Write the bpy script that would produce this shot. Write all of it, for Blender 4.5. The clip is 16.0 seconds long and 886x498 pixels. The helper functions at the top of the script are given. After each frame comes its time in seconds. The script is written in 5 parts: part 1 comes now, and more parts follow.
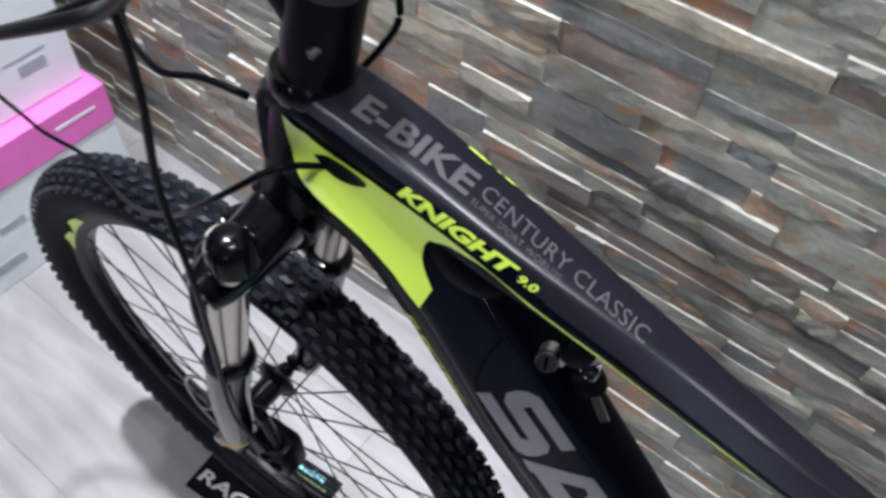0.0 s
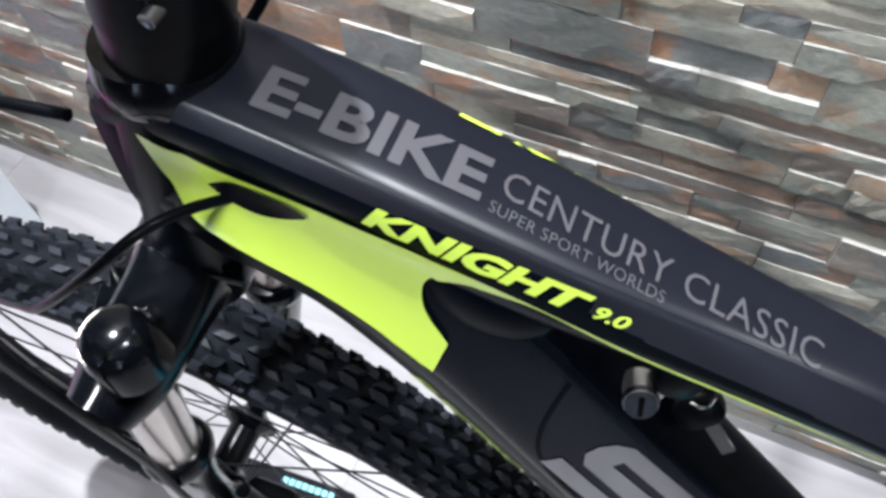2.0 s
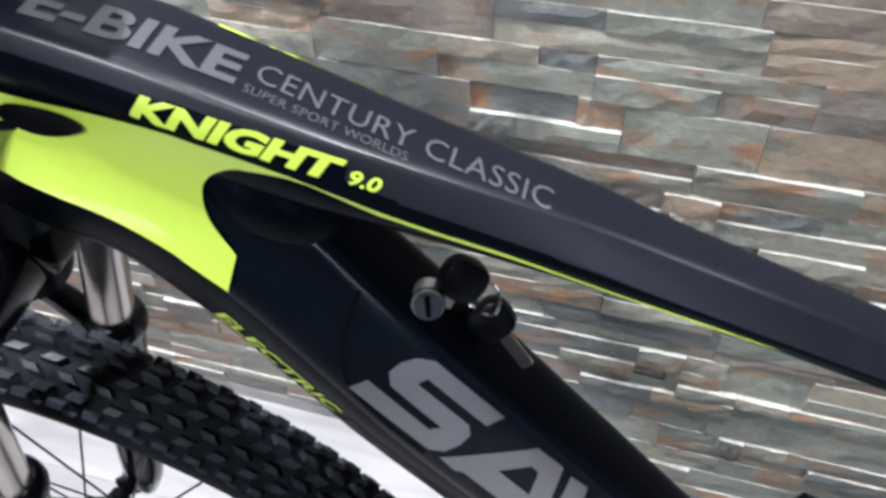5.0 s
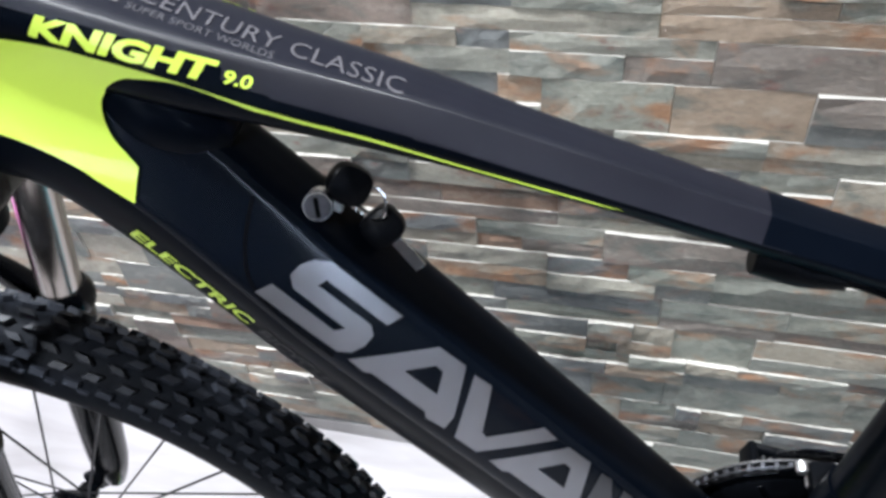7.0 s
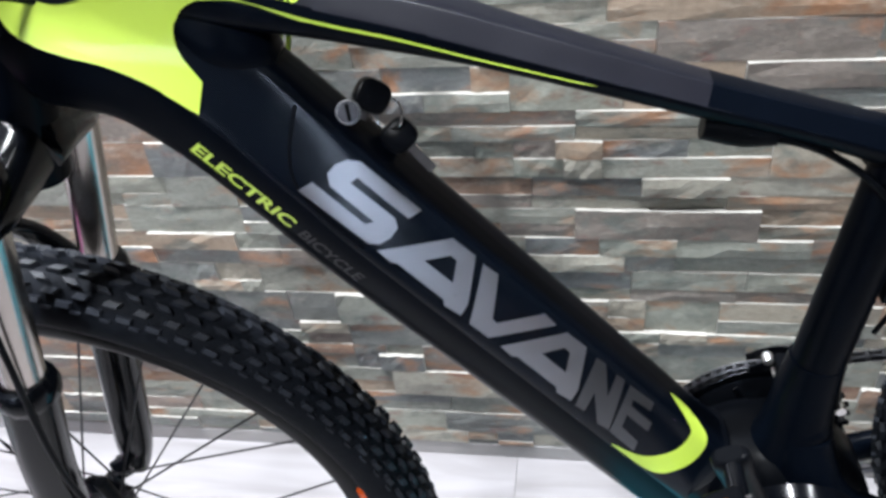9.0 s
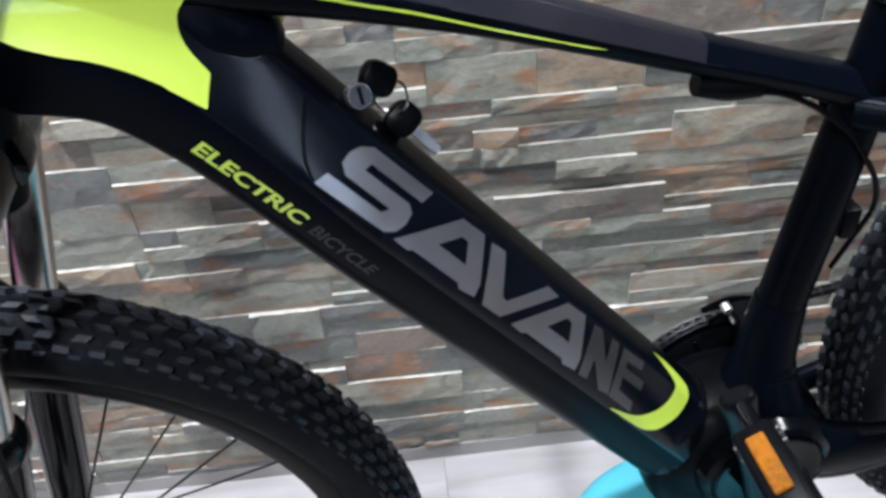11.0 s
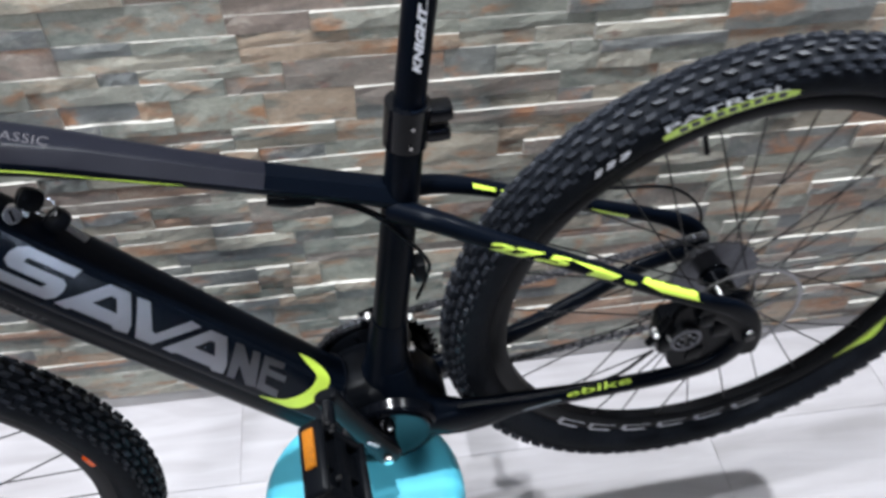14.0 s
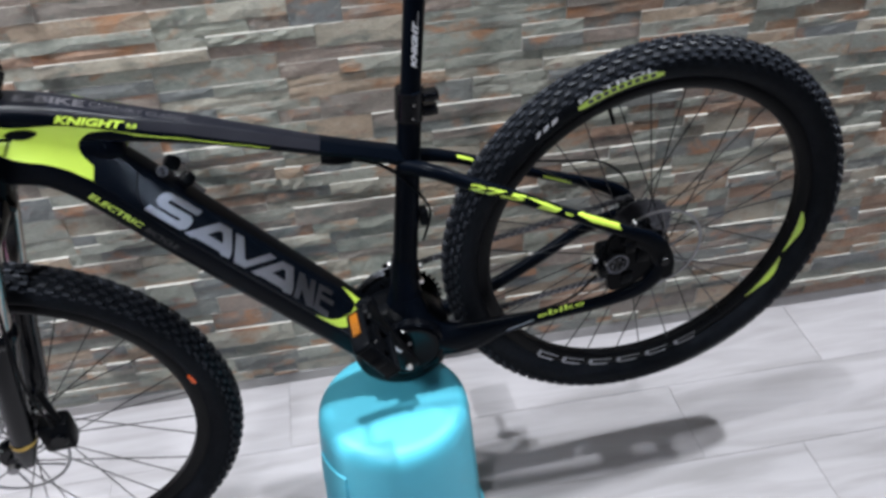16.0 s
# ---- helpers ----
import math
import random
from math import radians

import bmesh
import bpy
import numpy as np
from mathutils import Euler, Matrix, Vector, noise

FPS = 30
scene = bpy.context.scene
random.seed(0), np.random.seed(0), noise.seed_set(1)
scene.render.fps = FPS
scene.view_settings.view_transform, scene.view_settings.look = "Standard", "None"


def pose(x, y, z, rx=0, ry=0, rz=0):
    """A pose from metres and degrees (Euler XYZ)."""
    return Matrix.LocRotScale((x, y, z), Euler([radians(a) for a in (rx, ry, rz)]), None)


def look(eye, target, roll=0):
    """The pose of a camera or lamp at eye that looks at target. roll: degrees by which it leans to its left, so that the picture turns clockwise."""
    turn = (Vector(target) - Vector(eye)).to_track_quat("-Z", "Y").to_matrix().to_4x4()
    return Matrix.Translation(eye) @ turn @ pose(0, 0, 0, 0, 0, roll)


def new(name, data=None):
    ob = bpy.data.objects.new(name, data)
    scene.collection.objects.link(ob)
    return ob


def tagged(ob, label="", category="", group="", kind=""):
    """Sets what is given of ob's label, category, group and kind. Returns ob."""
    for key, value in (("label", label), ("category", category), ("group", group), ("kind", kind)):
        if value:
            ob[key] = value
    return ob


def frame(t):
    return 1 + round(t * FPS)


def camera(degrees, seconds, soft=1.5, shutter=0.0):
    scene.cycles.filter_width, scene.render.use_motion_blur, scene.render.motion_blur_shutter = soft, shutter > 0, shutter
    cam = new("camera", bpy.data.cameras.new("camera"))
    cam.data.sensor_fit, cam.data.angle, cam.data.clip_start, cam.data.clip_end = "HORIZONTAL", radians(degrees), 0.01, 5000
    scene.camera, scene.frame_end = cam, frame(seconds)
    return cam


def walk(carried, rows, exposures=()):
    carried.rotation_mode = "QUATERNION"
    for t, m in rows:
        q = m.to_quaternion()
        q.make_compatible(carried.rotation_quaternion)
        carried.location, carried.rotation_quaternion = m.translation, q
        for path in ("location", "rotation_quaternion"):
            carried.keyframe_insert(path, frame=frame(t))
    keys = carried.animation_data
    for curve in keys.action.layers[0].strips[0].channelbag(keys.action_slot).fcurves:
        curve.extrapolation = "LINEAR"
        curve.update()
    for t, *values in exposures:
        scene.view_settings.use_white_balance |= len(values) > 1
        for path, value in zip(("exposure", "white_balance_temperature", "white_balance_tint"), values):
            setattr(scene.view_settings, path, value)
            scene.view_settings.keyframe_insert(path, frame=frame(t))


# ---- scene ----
from mathutils.bvhtree import BVHTree
from mathutils.kdtree import KDTree

cam = camera(56.80, 16.0, soft=3.2, shutter=0.4)
PATH = [
    (0, (-0.1313, -0.6434, 1.2539), (-0.4900, -0.1417, 0.4667), 3.28),
    (0.5, (-0.1646, -0.6026, 1.2050), (-0.4584, -0.1034, 0.3898), 1.48),
    (1, (-0.2107, -0.5560, 1.1654), (-0.4848, -0.0961, 0.3208), -3.55),
    (1.5, (-0.2310, -0.5325, 1.1435), (-0.4985, -0.0730, 0.2965), -5.40),
    (2, (-0.2299, -0.5358, 1.1349), (-0.4971, -0.0655, 0.2938), -5.67),
    (2.5, (-0.2198, -0.5414, 1.1265), (-0.4801, -0.0383, 0.3025), -5.75),
    (3, (-0.2159, -0.5706, 1.1274), (-0.4566, -0.0321, 0.3199), -4.56),
    (3.5, (-0.2018, -0.5834, 1.1332), (-0.4516, -0.0092, 0.3536), -3.99),
    (4, (-0.1812, -0.5841, 1.1232), (-0.4306, 0.0581, 0.3983), -2.70),
    (4.5, (-0.1685, -0.5926, 1.1077), (-0.3947, 0.0626, 0.3870), -2.04),
    (5, (-0.1502, -0.6084, 1.0951), (-0.3598, 0.0455, 0.3681), -1.94),
    (5.2, (-0.1428, -0.6136, 1.0957), (-0.3430, 0.0368, 0.3630), -2.34),
    (7.5, (-0.0648, -0.7189, 1.0709), (-0.2843, -0.0013, 0.4099), -6.58),
    (8, (-0.0472, -0.7764, 1.0732), (-0.2766, -0.0369, 0.4404), -7.91),
    (8.2, (-0.0437, -0.7862, 1.0595), (-0.2804, -0.0423, 0.4347), -7.81),
    (10.3, (-0.1996, -0.8152, 1.0468), (-0.1814, -0.0278, 0.4307), -4.00),
    (10.5, (-0.2038, -0.8147, 1.0455), (-0.1735, -0.0263, 0.4310), -3.67),
    (11, (-0.2076, -0.8162, 1.0361), (-0.1650, -0.0289, 0.4210), -4.03),
    (11.5, (-0.2081, -0.8095, 1.0368), (-0.1566, -0.0329, 0.4088), -4.20),
    (12, (-0.2081, -0.7995, 1.0981), (-0.1671, -0.0531, 0.4338), -5.41),
    (12.5, (-0.1451, -0.7837, 1.1467), (-0.1538, -0.0914, 0.4251), -6.55),
    (13, (-0.0331, -0.7688, 1.1994), (-0.0436, -0.1074, 0.4495), -3.50),
    (13.5, (0.0658, -0.8022, 1.2454), (0.0779, -0.1451, 0.4916), -1.96),
    (14, (0.0546, -0.9334, 1.2893), (0.1567, -0.2426, 0.5735), 0.43),
    (14.5, (-0.0009, -1.0583, 1.3220), (0.1493, -0.3526, 0.6296), -0.59),
    (15, (-0.0057, -1.1439, 1.3563), (0.1607, -0.4190, 0.6879), -0.54),
    (15.5, (0.0141, -1.2423, 1.3763), (0.1495, -0.4878, 0.7341), -2.68),
    (16, (0.0086, -1.3489, 1.3859), (0.1127, -0.5701, 0.7673), -3.34),
]
EXPOSURE = [(0.0, -0.66), (0.5, -0.40), (1.0, -0.22), (3.0, -0.25), (4.0, -0.18), (5.0, -0.15), (7.5, 0.05), (8.2, 0.05), (11.0, -0.23), (12.5, -0.18), (13.0, -0.14), (14.0, -0.12), (14.6, -0.21), (15.1, -0.43), (16.0, -0.46)]
walk(cam, [(t, look(eye, target, roll)) for t, eye, target, roll in PATH], EXPOSURE)

# ---- world and light ----
world = bpy.data.worlds.new("world")
scene.world = world
world.use_nodes = True
world.node_tree.nodes["Background"].inputs[0].default_value = (0.62, 0.76, 1.0, 1)
world.node_tree.nodes["Background"].inputs[1].default_value = 11.0
scene.view_settings.exposure = 0.0

CEILING = 2.45


def area_lamp(x, y, z, size, watts, colour, spread=180, tilt=0):
    data = bpy.data.lights.new("lamp", "AREA")
    data.spread = radians(spread)
    data.shape, data.size, data.energy, data.color = "DISK", size, watts, colour
    ob = new("lamp_light", data)
    ob.matrix_world = pose(x, y, z, tilt, 0, 0)
    return ob


DOWNLIGHTS = [(1.27, -0.20, 33.0, 95), (0.18, -0.47, 14.5, 95), (-0.98, -0.26, 40.0, 95)]
# unseen fill lamp, added to brighten the bicycle's near side
FILL_SPOT = (-0.55, -1.9, 2.36, 42.0, 11.0)  # x, y, z, degrees towards the wall, watts
for lx, ly, watts, beam in DOWNLIGHTS:
    area_lamp(lx, ly, CEILING - 0.035, 0.07, watts, (0.89, 0.93, 0.985), beam)
area_lamp(FILL_SPOT[0], FILL_SPOT[1] + 0.03, FILL_SPOT[2] - 0.045, 0.20, FILL_SPOT[4], (0.89, 0.93, 0.985), 88, FILL_SPOT[3])

# ---- materials ----


def material(name, colour, rough=0.5, metal=0.0, grain=0.0, scale=60.0, bump=0.0, second=None, coat=0.0, spread=(0.35, 0.65), gloss=0.5):
    """A principled material whose colour wanders between two tones at two scales, with fine relief."""
    m = bpy.data.materials.new(name)
    m.use_nodes = True
    nt = m.node_tree
    nodes, links = nt.nodes, nt.links
    bsdf = nodes["Principled BSDF"]
    bsdf.inputs["Roughness"].default_value = rough
    bsdf.inputs["Metallic"].default_value = metal
    bsdf.inputs["Specular IOR Level"].default_value = gloss
    bsdf.inputs["Coat Weight"].default_value = coat
    bsdf.inputs["Coat Roughness"].default_value = 0.07
    c = (*colour, 1)
    bsdf.inputs["Base Color"].default_value = c
    co = nodes.new("ShaderNodeTexCoord")
    if second or grain:
        dark = second or tuple(v * (1 - grain) for v in colour)
        n1 = nodes.new("ShaderNodeTexNoise")
        n1.inputs["Scale"].default_value, n1.inputs["Detail"].default_value = scale, 8
        links.new(co.outputs["Object"], n1.inputs["Vector"])
        n2 = nodes.new("ShaderNodeTexNoise")
        n2.inputs["Scale"].default_value, n2.inputs["Detail"].default_value = scale * 0.11, 3
        links.new(co.outputs["Object"], n2.inputs["Vector"])
        add = nodes.new("ShaderNodeMath")
        add.operation = "MULTIPLY_ADD"
        add.inputs[1].default_value, add.inputs[2].default_value = 0.5, 0.0
        links.new(n1.outputs["Fac"], add.inputs[0])
        half = nodes.new("ShaderNodeMath")
        half.operation = "MULTIPLY_ADD"
        half.inputs[1].default_value = 0.5
        links.new(n2.outputs["Fac"], half.inputs[0])
        links.new(add.outputs[0], half.inputs[2])
        ramp = nodes.new("ShaderNodeValToRGB")
        ramp.color_ramp.elements[0].position, ramp.color_ramp.elements[1].position = spread
        ramp.color_ramp.elements[0].color, ramp.color_ramp.elements[1].color = (*dark, 1), c
        links.new(half.outputs[0], ramp.inputs["Fac"])
        links.new(ramp.outputs["Color"], bsdf.inputs["Base Color"])
        rr = nodes.new("ShaderNodeMapRange")
        rr.inputs["To Min"].default_value, rr.inputs["To Max"].default_value = max(0.03, rough - 0.07), min(1, rough + 0.07)
        links.new(half.outputs[0], rr.inputs["Value"])
        links.new(rr.outputs["Result"], bsdf.inputs["Roughness"])
    if bump:
        nb = nodes.new("ShaderNodeTexNoise")
        nb.inputs["Scale"].default_value, nb.inputs["Detail"].default_value = scale * 2.5, 6
        links.new(co.outputs["Object"], nb.inputs["Vector"])
        bp = nodes.new("ShaderNodeBump")
        bp.inputs["Strength"].default_value, bp.inputs["Distance"].default_value = bump, 0.002
        links.new(nb.outputs["Fac"], bp.inputs["Height"])
        links.new(bp.outputs["Normal"], bsdf.inputs["Normal"])
    return m


FRAME_BLACK = material("matte_black_paint", (0.0016, 0.0028, 0.0056), 0.30, grain=0.2, scale=40, gloss=0.045)
# slate copy, lighter and glossier: the near chamfer's highlight is in the colour
SLATE_LIT = material("slate_lit_side", (0.0075, 0.0078, 0.0130), 0.36, grain=0.12, scale=40, gloss=0.5)
BATTERY_PAINT = material("battery_gloss_paint", (0.0020, 0.0036, 0.0070), 0.20, grain=0.2, scale=40, gloss=0.34)
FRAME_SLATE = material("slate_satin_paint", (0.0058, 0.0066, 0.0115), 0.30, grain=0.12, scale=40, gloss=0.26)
FAINT_DECAL = material("faint_grey_decal", (0.011, 0.011, 0.014), 0.45, grain=0.1, scale=80)
LIME = material("lime_decal", (0.53, 0.71, 0.08), 0.4, grain=0.06, scale=30, coat=0.5)
GREY_DECAL = material("grey_decal", (0.062, 0.060, 0.068), 0.5, grain=0.08, scale=80, gloss=0.25)
BLOCK_GREY = material("silver_decal", (0.46, 0.46, 0.48), 0.34, metal=0.95, grain=0.08, scale=80)
WHITE_DECAL = material("white_decal", (0.66, 0.66, 0.69), 0.45, grain=0.1, scale=80)
GREY_MARK = material("grey_rim_mark", (0.36, 0.36, 0.38), 0.4, grain=0.1, scale=80)
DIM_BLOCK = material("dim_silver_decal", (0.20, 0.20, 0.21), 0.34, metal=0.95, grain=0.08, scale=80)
DIM_DECAL = material("dim_grey_decal", (0.042, 0.042, 0.050), 0.5, grain=0.1, scale=80)
RUBBER = material("tyre_rubber", (0.0085, 0.0100, 0.0135), 0.58, second=(0.0040, 0.0050, 0.0070), scale=70, bump=0.3, gloss=0.05)
PLASTIC = material("black_plastic", (0.0025, 0.003, 0.0042), 0.32, grain=0.3, scale=60, bump=0.05, gloss=0.06)
GLOSS_BLACK = material("gloss_black_metal", (0.002, 0.0025, 0.0038), 0.16, grain=0.3, scale=60, gloss=0.28)
MOTOR_GLOSS = material("motor_gloss_black", (0.0020, 0.0026, 0.0042), 0.16, grain=0.3, scale=60, gloss=0.10)
CHROME = material("bright_chrome", (0.72, 0.70, 0.68), 0.16, metal=1.0, grain=0.1, scale=90)
STANCHION = material("stanchion_steel", (0.55, 0.50, 0.46), 0.22, metal=1.0, grain=0.12, scale=50)
SATIN_STEEL = material("satin_bright_steel", (0.82, 0.82, 0.83), 0.42, metal=1.0, grain=0.15, scale=120)
STEEL = material("dull_steel", (0.34, 0.34, 0.35), 0.32, metal=1.0, grain=0.3, scale=90)
CASSETTE = material("dark_sprocket_steel", (0.15, 0.155, 0.175), 0.34, metal=1.0, grain=0.4, scale=120)
SPOKE = material("black_spoke", (0.02, 0.02, 0.022), 0.3, metal=0.6, grain=0.2, scale=60)
RIM = material("black_rim", (0.0036, 0.0040, 0.0052), 0.34, grain=0.3, scale=60, gloss=0.10)
# lighter copy of the tyre rubber: lamplight on the knobs is in the colour
LIT_TREAD = material("lit_tread_rubber", (0.0205, 0.0235, 0.0310), 0.48, second=(0.011, 0.013, 0.018), scale=70, bump=0.3, gloss=0.26)
ORANGE = material("orange_reflector", (0.36, 0.12, 0.003), 0.3, grain=0.55, scale=300, bump=0.9, gloss=0.2)
RED = material("red_reflector", (0.85, 0.12, 0.02), 0.25, grain=0.3, scale=200)
TEAL = material("teal_plastic", (0.085, 0.48, 0.62), 0.48, grain=0.05, scale=30, bump=0.03)
CARD_WHITE = material("white_carton", (0.72, 0.76, 0.80), 0.6, grain=0.06, scale=25)
CARD_PINK = material("pink_carton", (0.80, 0.16, 0.55), 0.42, grain=0.08, scale=25)
PRINT_GREY = material("grey_print", (0.36, 0.40, 0.44), 0.6, grain=0.15, scale=60)
PLASTER = material("painted_plaster", (0.24, 0.25, 0.27), 0.85, grain=0.06, scale=8, bump=0.05)
CEILING_WHITE = material("ceiling_paint", (0.62, 0.63, 0.64), 0.9, grain=0.04, scale=6)
JOINT = material("pale_tile_joint", (0.25, 0.24, 0.245), 0.8, grain=0.2, scale=60)
SAWN = material("sawn_slate_edge", (0.52, 0.50, 0.46), 0.6, second=(0.22, 0.21, 0.19), scale=90, bump=0.3)
MAT_BLACK = material("black_rubber_mat", (0.006, 0.007, 0.010), 0.6, grain=0.3, scale=60, bump=0.1, gloss=0.08)
OLIVE = material("dull_green_print", (0.10, 0.16, 0.03), 0.5, grain=0.1, scale=60)
CYAN = material("cyan_print", (0.25, 0.65, 0.75), 0.5, grain=0.1, scale=60)
GROUT = material("dark_mortar", (0.10, 0.095, 0.09), 0.9, grain=0.3, scale=60, bump=0.3)


def stone_material():
    """Split slate: grey-green to plum from stone to stone, rust and pale blotches, cleft relief."""
    m = bpy.data.materials.new("split_slate")
    m.use_nodes = True
    nodes, links = m.node_tree.nodes, m.node_tree.links
    bsdf = nodes["Principled BSDF"]

    def node(kind, **sets):
        n = nodes.new("ShaderNode" + kind)
        for key, value in sets.items():
            n.inputs[key.replace("_", " ")].default_value = value
        return n

    def math_node(op, a, b_):
        n = nodes.new("ShaderNodeMath")
        n.operation = op
        for k, v in enumerate((a, b_)):
            if isinstance(v, (int, float)):
                n.inputs[k].default_value = v
            else:
                links.new(v, n.inputs[k])
        return n.outputs[0]

    def ramp(fac, stops, step=False):
        n = nodes.new("ShaderNodeValToRGB")
        els = n.color_ramp.elements
        n.color_ramp.interpolation = "CONSTANT" if step else "LINEAR"
        for k, (p, c) in enumerate(stops):
            e = els[k] if k < 2 else els.new(p)
            e.position, e.color = p, (*c, 1) if len(c) == 3 else c
        links.new(fac, n.inputs["Fac"])
        return n.outputs["Color"]

    def blend(fac, a, colour):
        n = nodes.new("ShaderNodeMix")
        n.data_type = "RGBA"
        links.new(fac, n.inputs["Factor"])
        links.new(a, n.inputs["A"])
        n.inputs["B"].default_value = (*colour, 1)
        return n.outputs["Result"]
    info, geo = node("ObjectInfo"), node("NewGeometry")
    own = math_node("FRACT", math_node("ADD", info.outputs["Random"], geo.outputs["Random Per Island"]), 0.0)
    tone = ramp(own, [(0.0, (0.210, 0.212, 0.178)), (0.11, (0.139, 0.143, 0.135)), (0.20, (0.258, 0.229, 0.183)), (0.30, (0.196, 0.200, 0.172)), (0.40, (0.121, 0.126, 0.125)), (0.48, (0.248, 0.190, 0.140)),
                      (0.56, (0.186, 0.190, 0.166)), (0.64, (0.224, 0.143, 0.100)), (0.70, (0.224, 0.222, 0.190)), (0.80, (0.158, 0.135, 0.117)), (0.87, (0.277, 0.260, 0.216)), (0.94, (0.186, 0.148, 0.126))], True)
    shift = nodes.new("ShaderNodeVectorMath")
    shift.operation = "MULTIPLY_ADD"
    shift.inputs[1].default_value = (1, 1, 2.0)
    links.new(geo.outputs["Position"], shift.inputs[0])
    jump = nodes.new("ShaderNodeCombineXYZ")
    links.new(math_node("MULTIPLY", own, 41.0), jump.inputs[0])
    links.new(math_node("MULTIPLY", own, 17.0), jump.inputs[2])
    links.new(jump.outputs[0], shift.inputs[2])
    place = shift.outputs[0]

    def noise(scale, detail, rough, twist=0.0):
        n = node("TexNoise", Scale=scale, Detail=detail, Roughness=rough, Distortion=twist)
        links.new(place, n.inputs["Vector"])
        return n.outputs["Fac"]
    broad, patch, cloud, fine = noise(9, 5, 0.6, 0.4), noise(20, 7, 0.65, 0.3), noise(30, 6, 0.65), noise(120, 10, 0.75)
    col = blend(ramp(broad, [(0.54, (0, 0, 0)), (0.66, (0.75, 0.75, 0.75))]), tone, (0.270, 0.118, 0.050))
    col = blend(ramp(patch, [(0.60, (0, 0, 0)), (0.70, (0.7, 0.7, 0.7))]), col, (0.15, 0.065, 0.05))
    col = blend(ramp(noise(13, 5, 0.6, 0.5), [(0.55, (0, 0, 0)), (0.66, (0.7, 0.7, 0.7))]), col, (0.085, 0.100, 0.090))
    col = blend(ramp(cloud, [(0.56, (0, 0, 0)), (0.76, (0.5, 0.5, 0.5))]), col, (0.30, 0.285, 0.245))
    span = nodes.new("ShaderNodeMapRange")
    for key, value in (("From Min", 0.3), ("From Max", 0.7), ("To Min", 0.85), ("To Max", 1.45)):
        span.inputs[key].default_value = value
    links.new(fine, span.inputs["Value"])
    mul = nodes.new("ShaderNodeVectorMath")
    mul.operation = "SCALE"
    links.new(col, mul.inputs[0])
    links.new(span.outputs["Result"], mul.inputs["Scale"])
    links.new(mul.outputs[0], bsdf.inputs["Base Color"])
    bsdf.inputs["Roughness"].default_value = 0.55
    bp = node("Bump", Strength=0.45, Distance=0.004)
    links.new(math_node("ADD", math_node("MULTIPLY", patch, 1.6), fine), bp.inputs["Height"])
    links.new(bp.outputs["Normal"], bsdf.inputs["Normal"])
    return m


STONE = stone_material()


def floor_material():
    """Pale wood-look porcelain: streaks along the plank, broad cloudy patches."""
    m = bpy.data.materials.new("pale_wood_look_tile")
    m.use_nodes = True
    nt = m.node_tree
    nodes, links = nt.nodes, nt.links
    bsdf = nodes["Principled BSDF"]
    info = nodes.new("ShaderNodeObjectInfo")
    geo = nodes.new("ShaderNodeNewGeometry")
    mp = nodes.new("ShaderNodeMapping")
    mp.inputs["Scale"].default_value = (1.0, 7.0, 1.0)
    links.new(geo.outputs["Position"], mp.inputs["Vector"])
    shift = nodes.new("ShaderNodeVectorMath")
    shift.operation = "ADD"
    links.new(mp.outputs[0], shift.inputs[0])
    comb = nodes.new("ShaderNodeCombineXYZ")
    far = nodes.new("ShaderNodeMath")
    far.operation = "MULTIPLY"
    far.inputs[1].default_value = 37.0
    links.new(info.outputs["Random"], far.inputs[0])
    links.new(far.outputs[0], comb.inputs[0])
    links.new(comb.outputs[0], shift.inputs[1])
    streak = nodes.new("ShaderNodeTexNoise")
    streak.inputs["Scale"].default_value, streak.inputs["Detail"].default_value, streak.inputs["Distortion"].default_value = 3.2, 9, 0.8
    links.new(shift.outputs[0], streak.inputs["Vector"])
    ramp = nodes.new("ShaderNodeValToRGB")
    ramp.color_ramp.elements[0].position, ramp.color_ramp.elements[1].position = 0.33, 0.62
    ramp.color_ramp.elements[0].color, ramp.color_ramp.elements[1].color = (0.225, 0.214, 0.219, 1), (0.300, 0.287, 0.298, 1)
    links.new(streak.outputs["Fac"], ramp.inputs["Fac"])
    links.new(ramp.outputs["Color"], bsdf.inputs["Base Color"])
    bsdf.inputs["Roughness"].default_value = 0.42
    bp = nodes.new("ShaderNodeBump")
    bp.inputs["Strength"].default_value, bp.inputs["Distance"].default_value = 0.12, 0.001
    links.new(streak.outputs["Fac"], bp.inputs["Height"])
    links.new(bp.outputs["Normal"], bsdf.inputs["Normal"])
    return m


FLOOR_TILE = floor_material()
SKIRT = material("grey_stone_skirting", (0.33, 0.315, 0.31), 0.5, second=(0.25, 0.24, 0.235), scale=30, bump=0.1)
GLASS = bpy.data.materials.new("clear_glass")
GLASS.use_nodes = True
GLASS.node_tree.nodes["Principled BSDF"].inputs["Transmission Weight"].default_value = 1.0
GLASS.node_tree.nodes["Principled BSDF"].inputs["Roughness"].default_value = 0.0
GLASS.node_tree.nodes["Principled BSDF"].inputs["IOR"].default_value = 1.45
GLOW = bpy.data.materials.new("lamp_glow")
GLOW.use_nodes = True
GLOW.node_tree.nodes["Principled BSDF"].inputs["Emission Color"].default_value = (1, 0.97, 0.94, 1)
GLOW.node_tree.nodes["Principled BSDF"].inputs["Emission Strength"].default_value = 6.0

# ---- mesh helpers ----


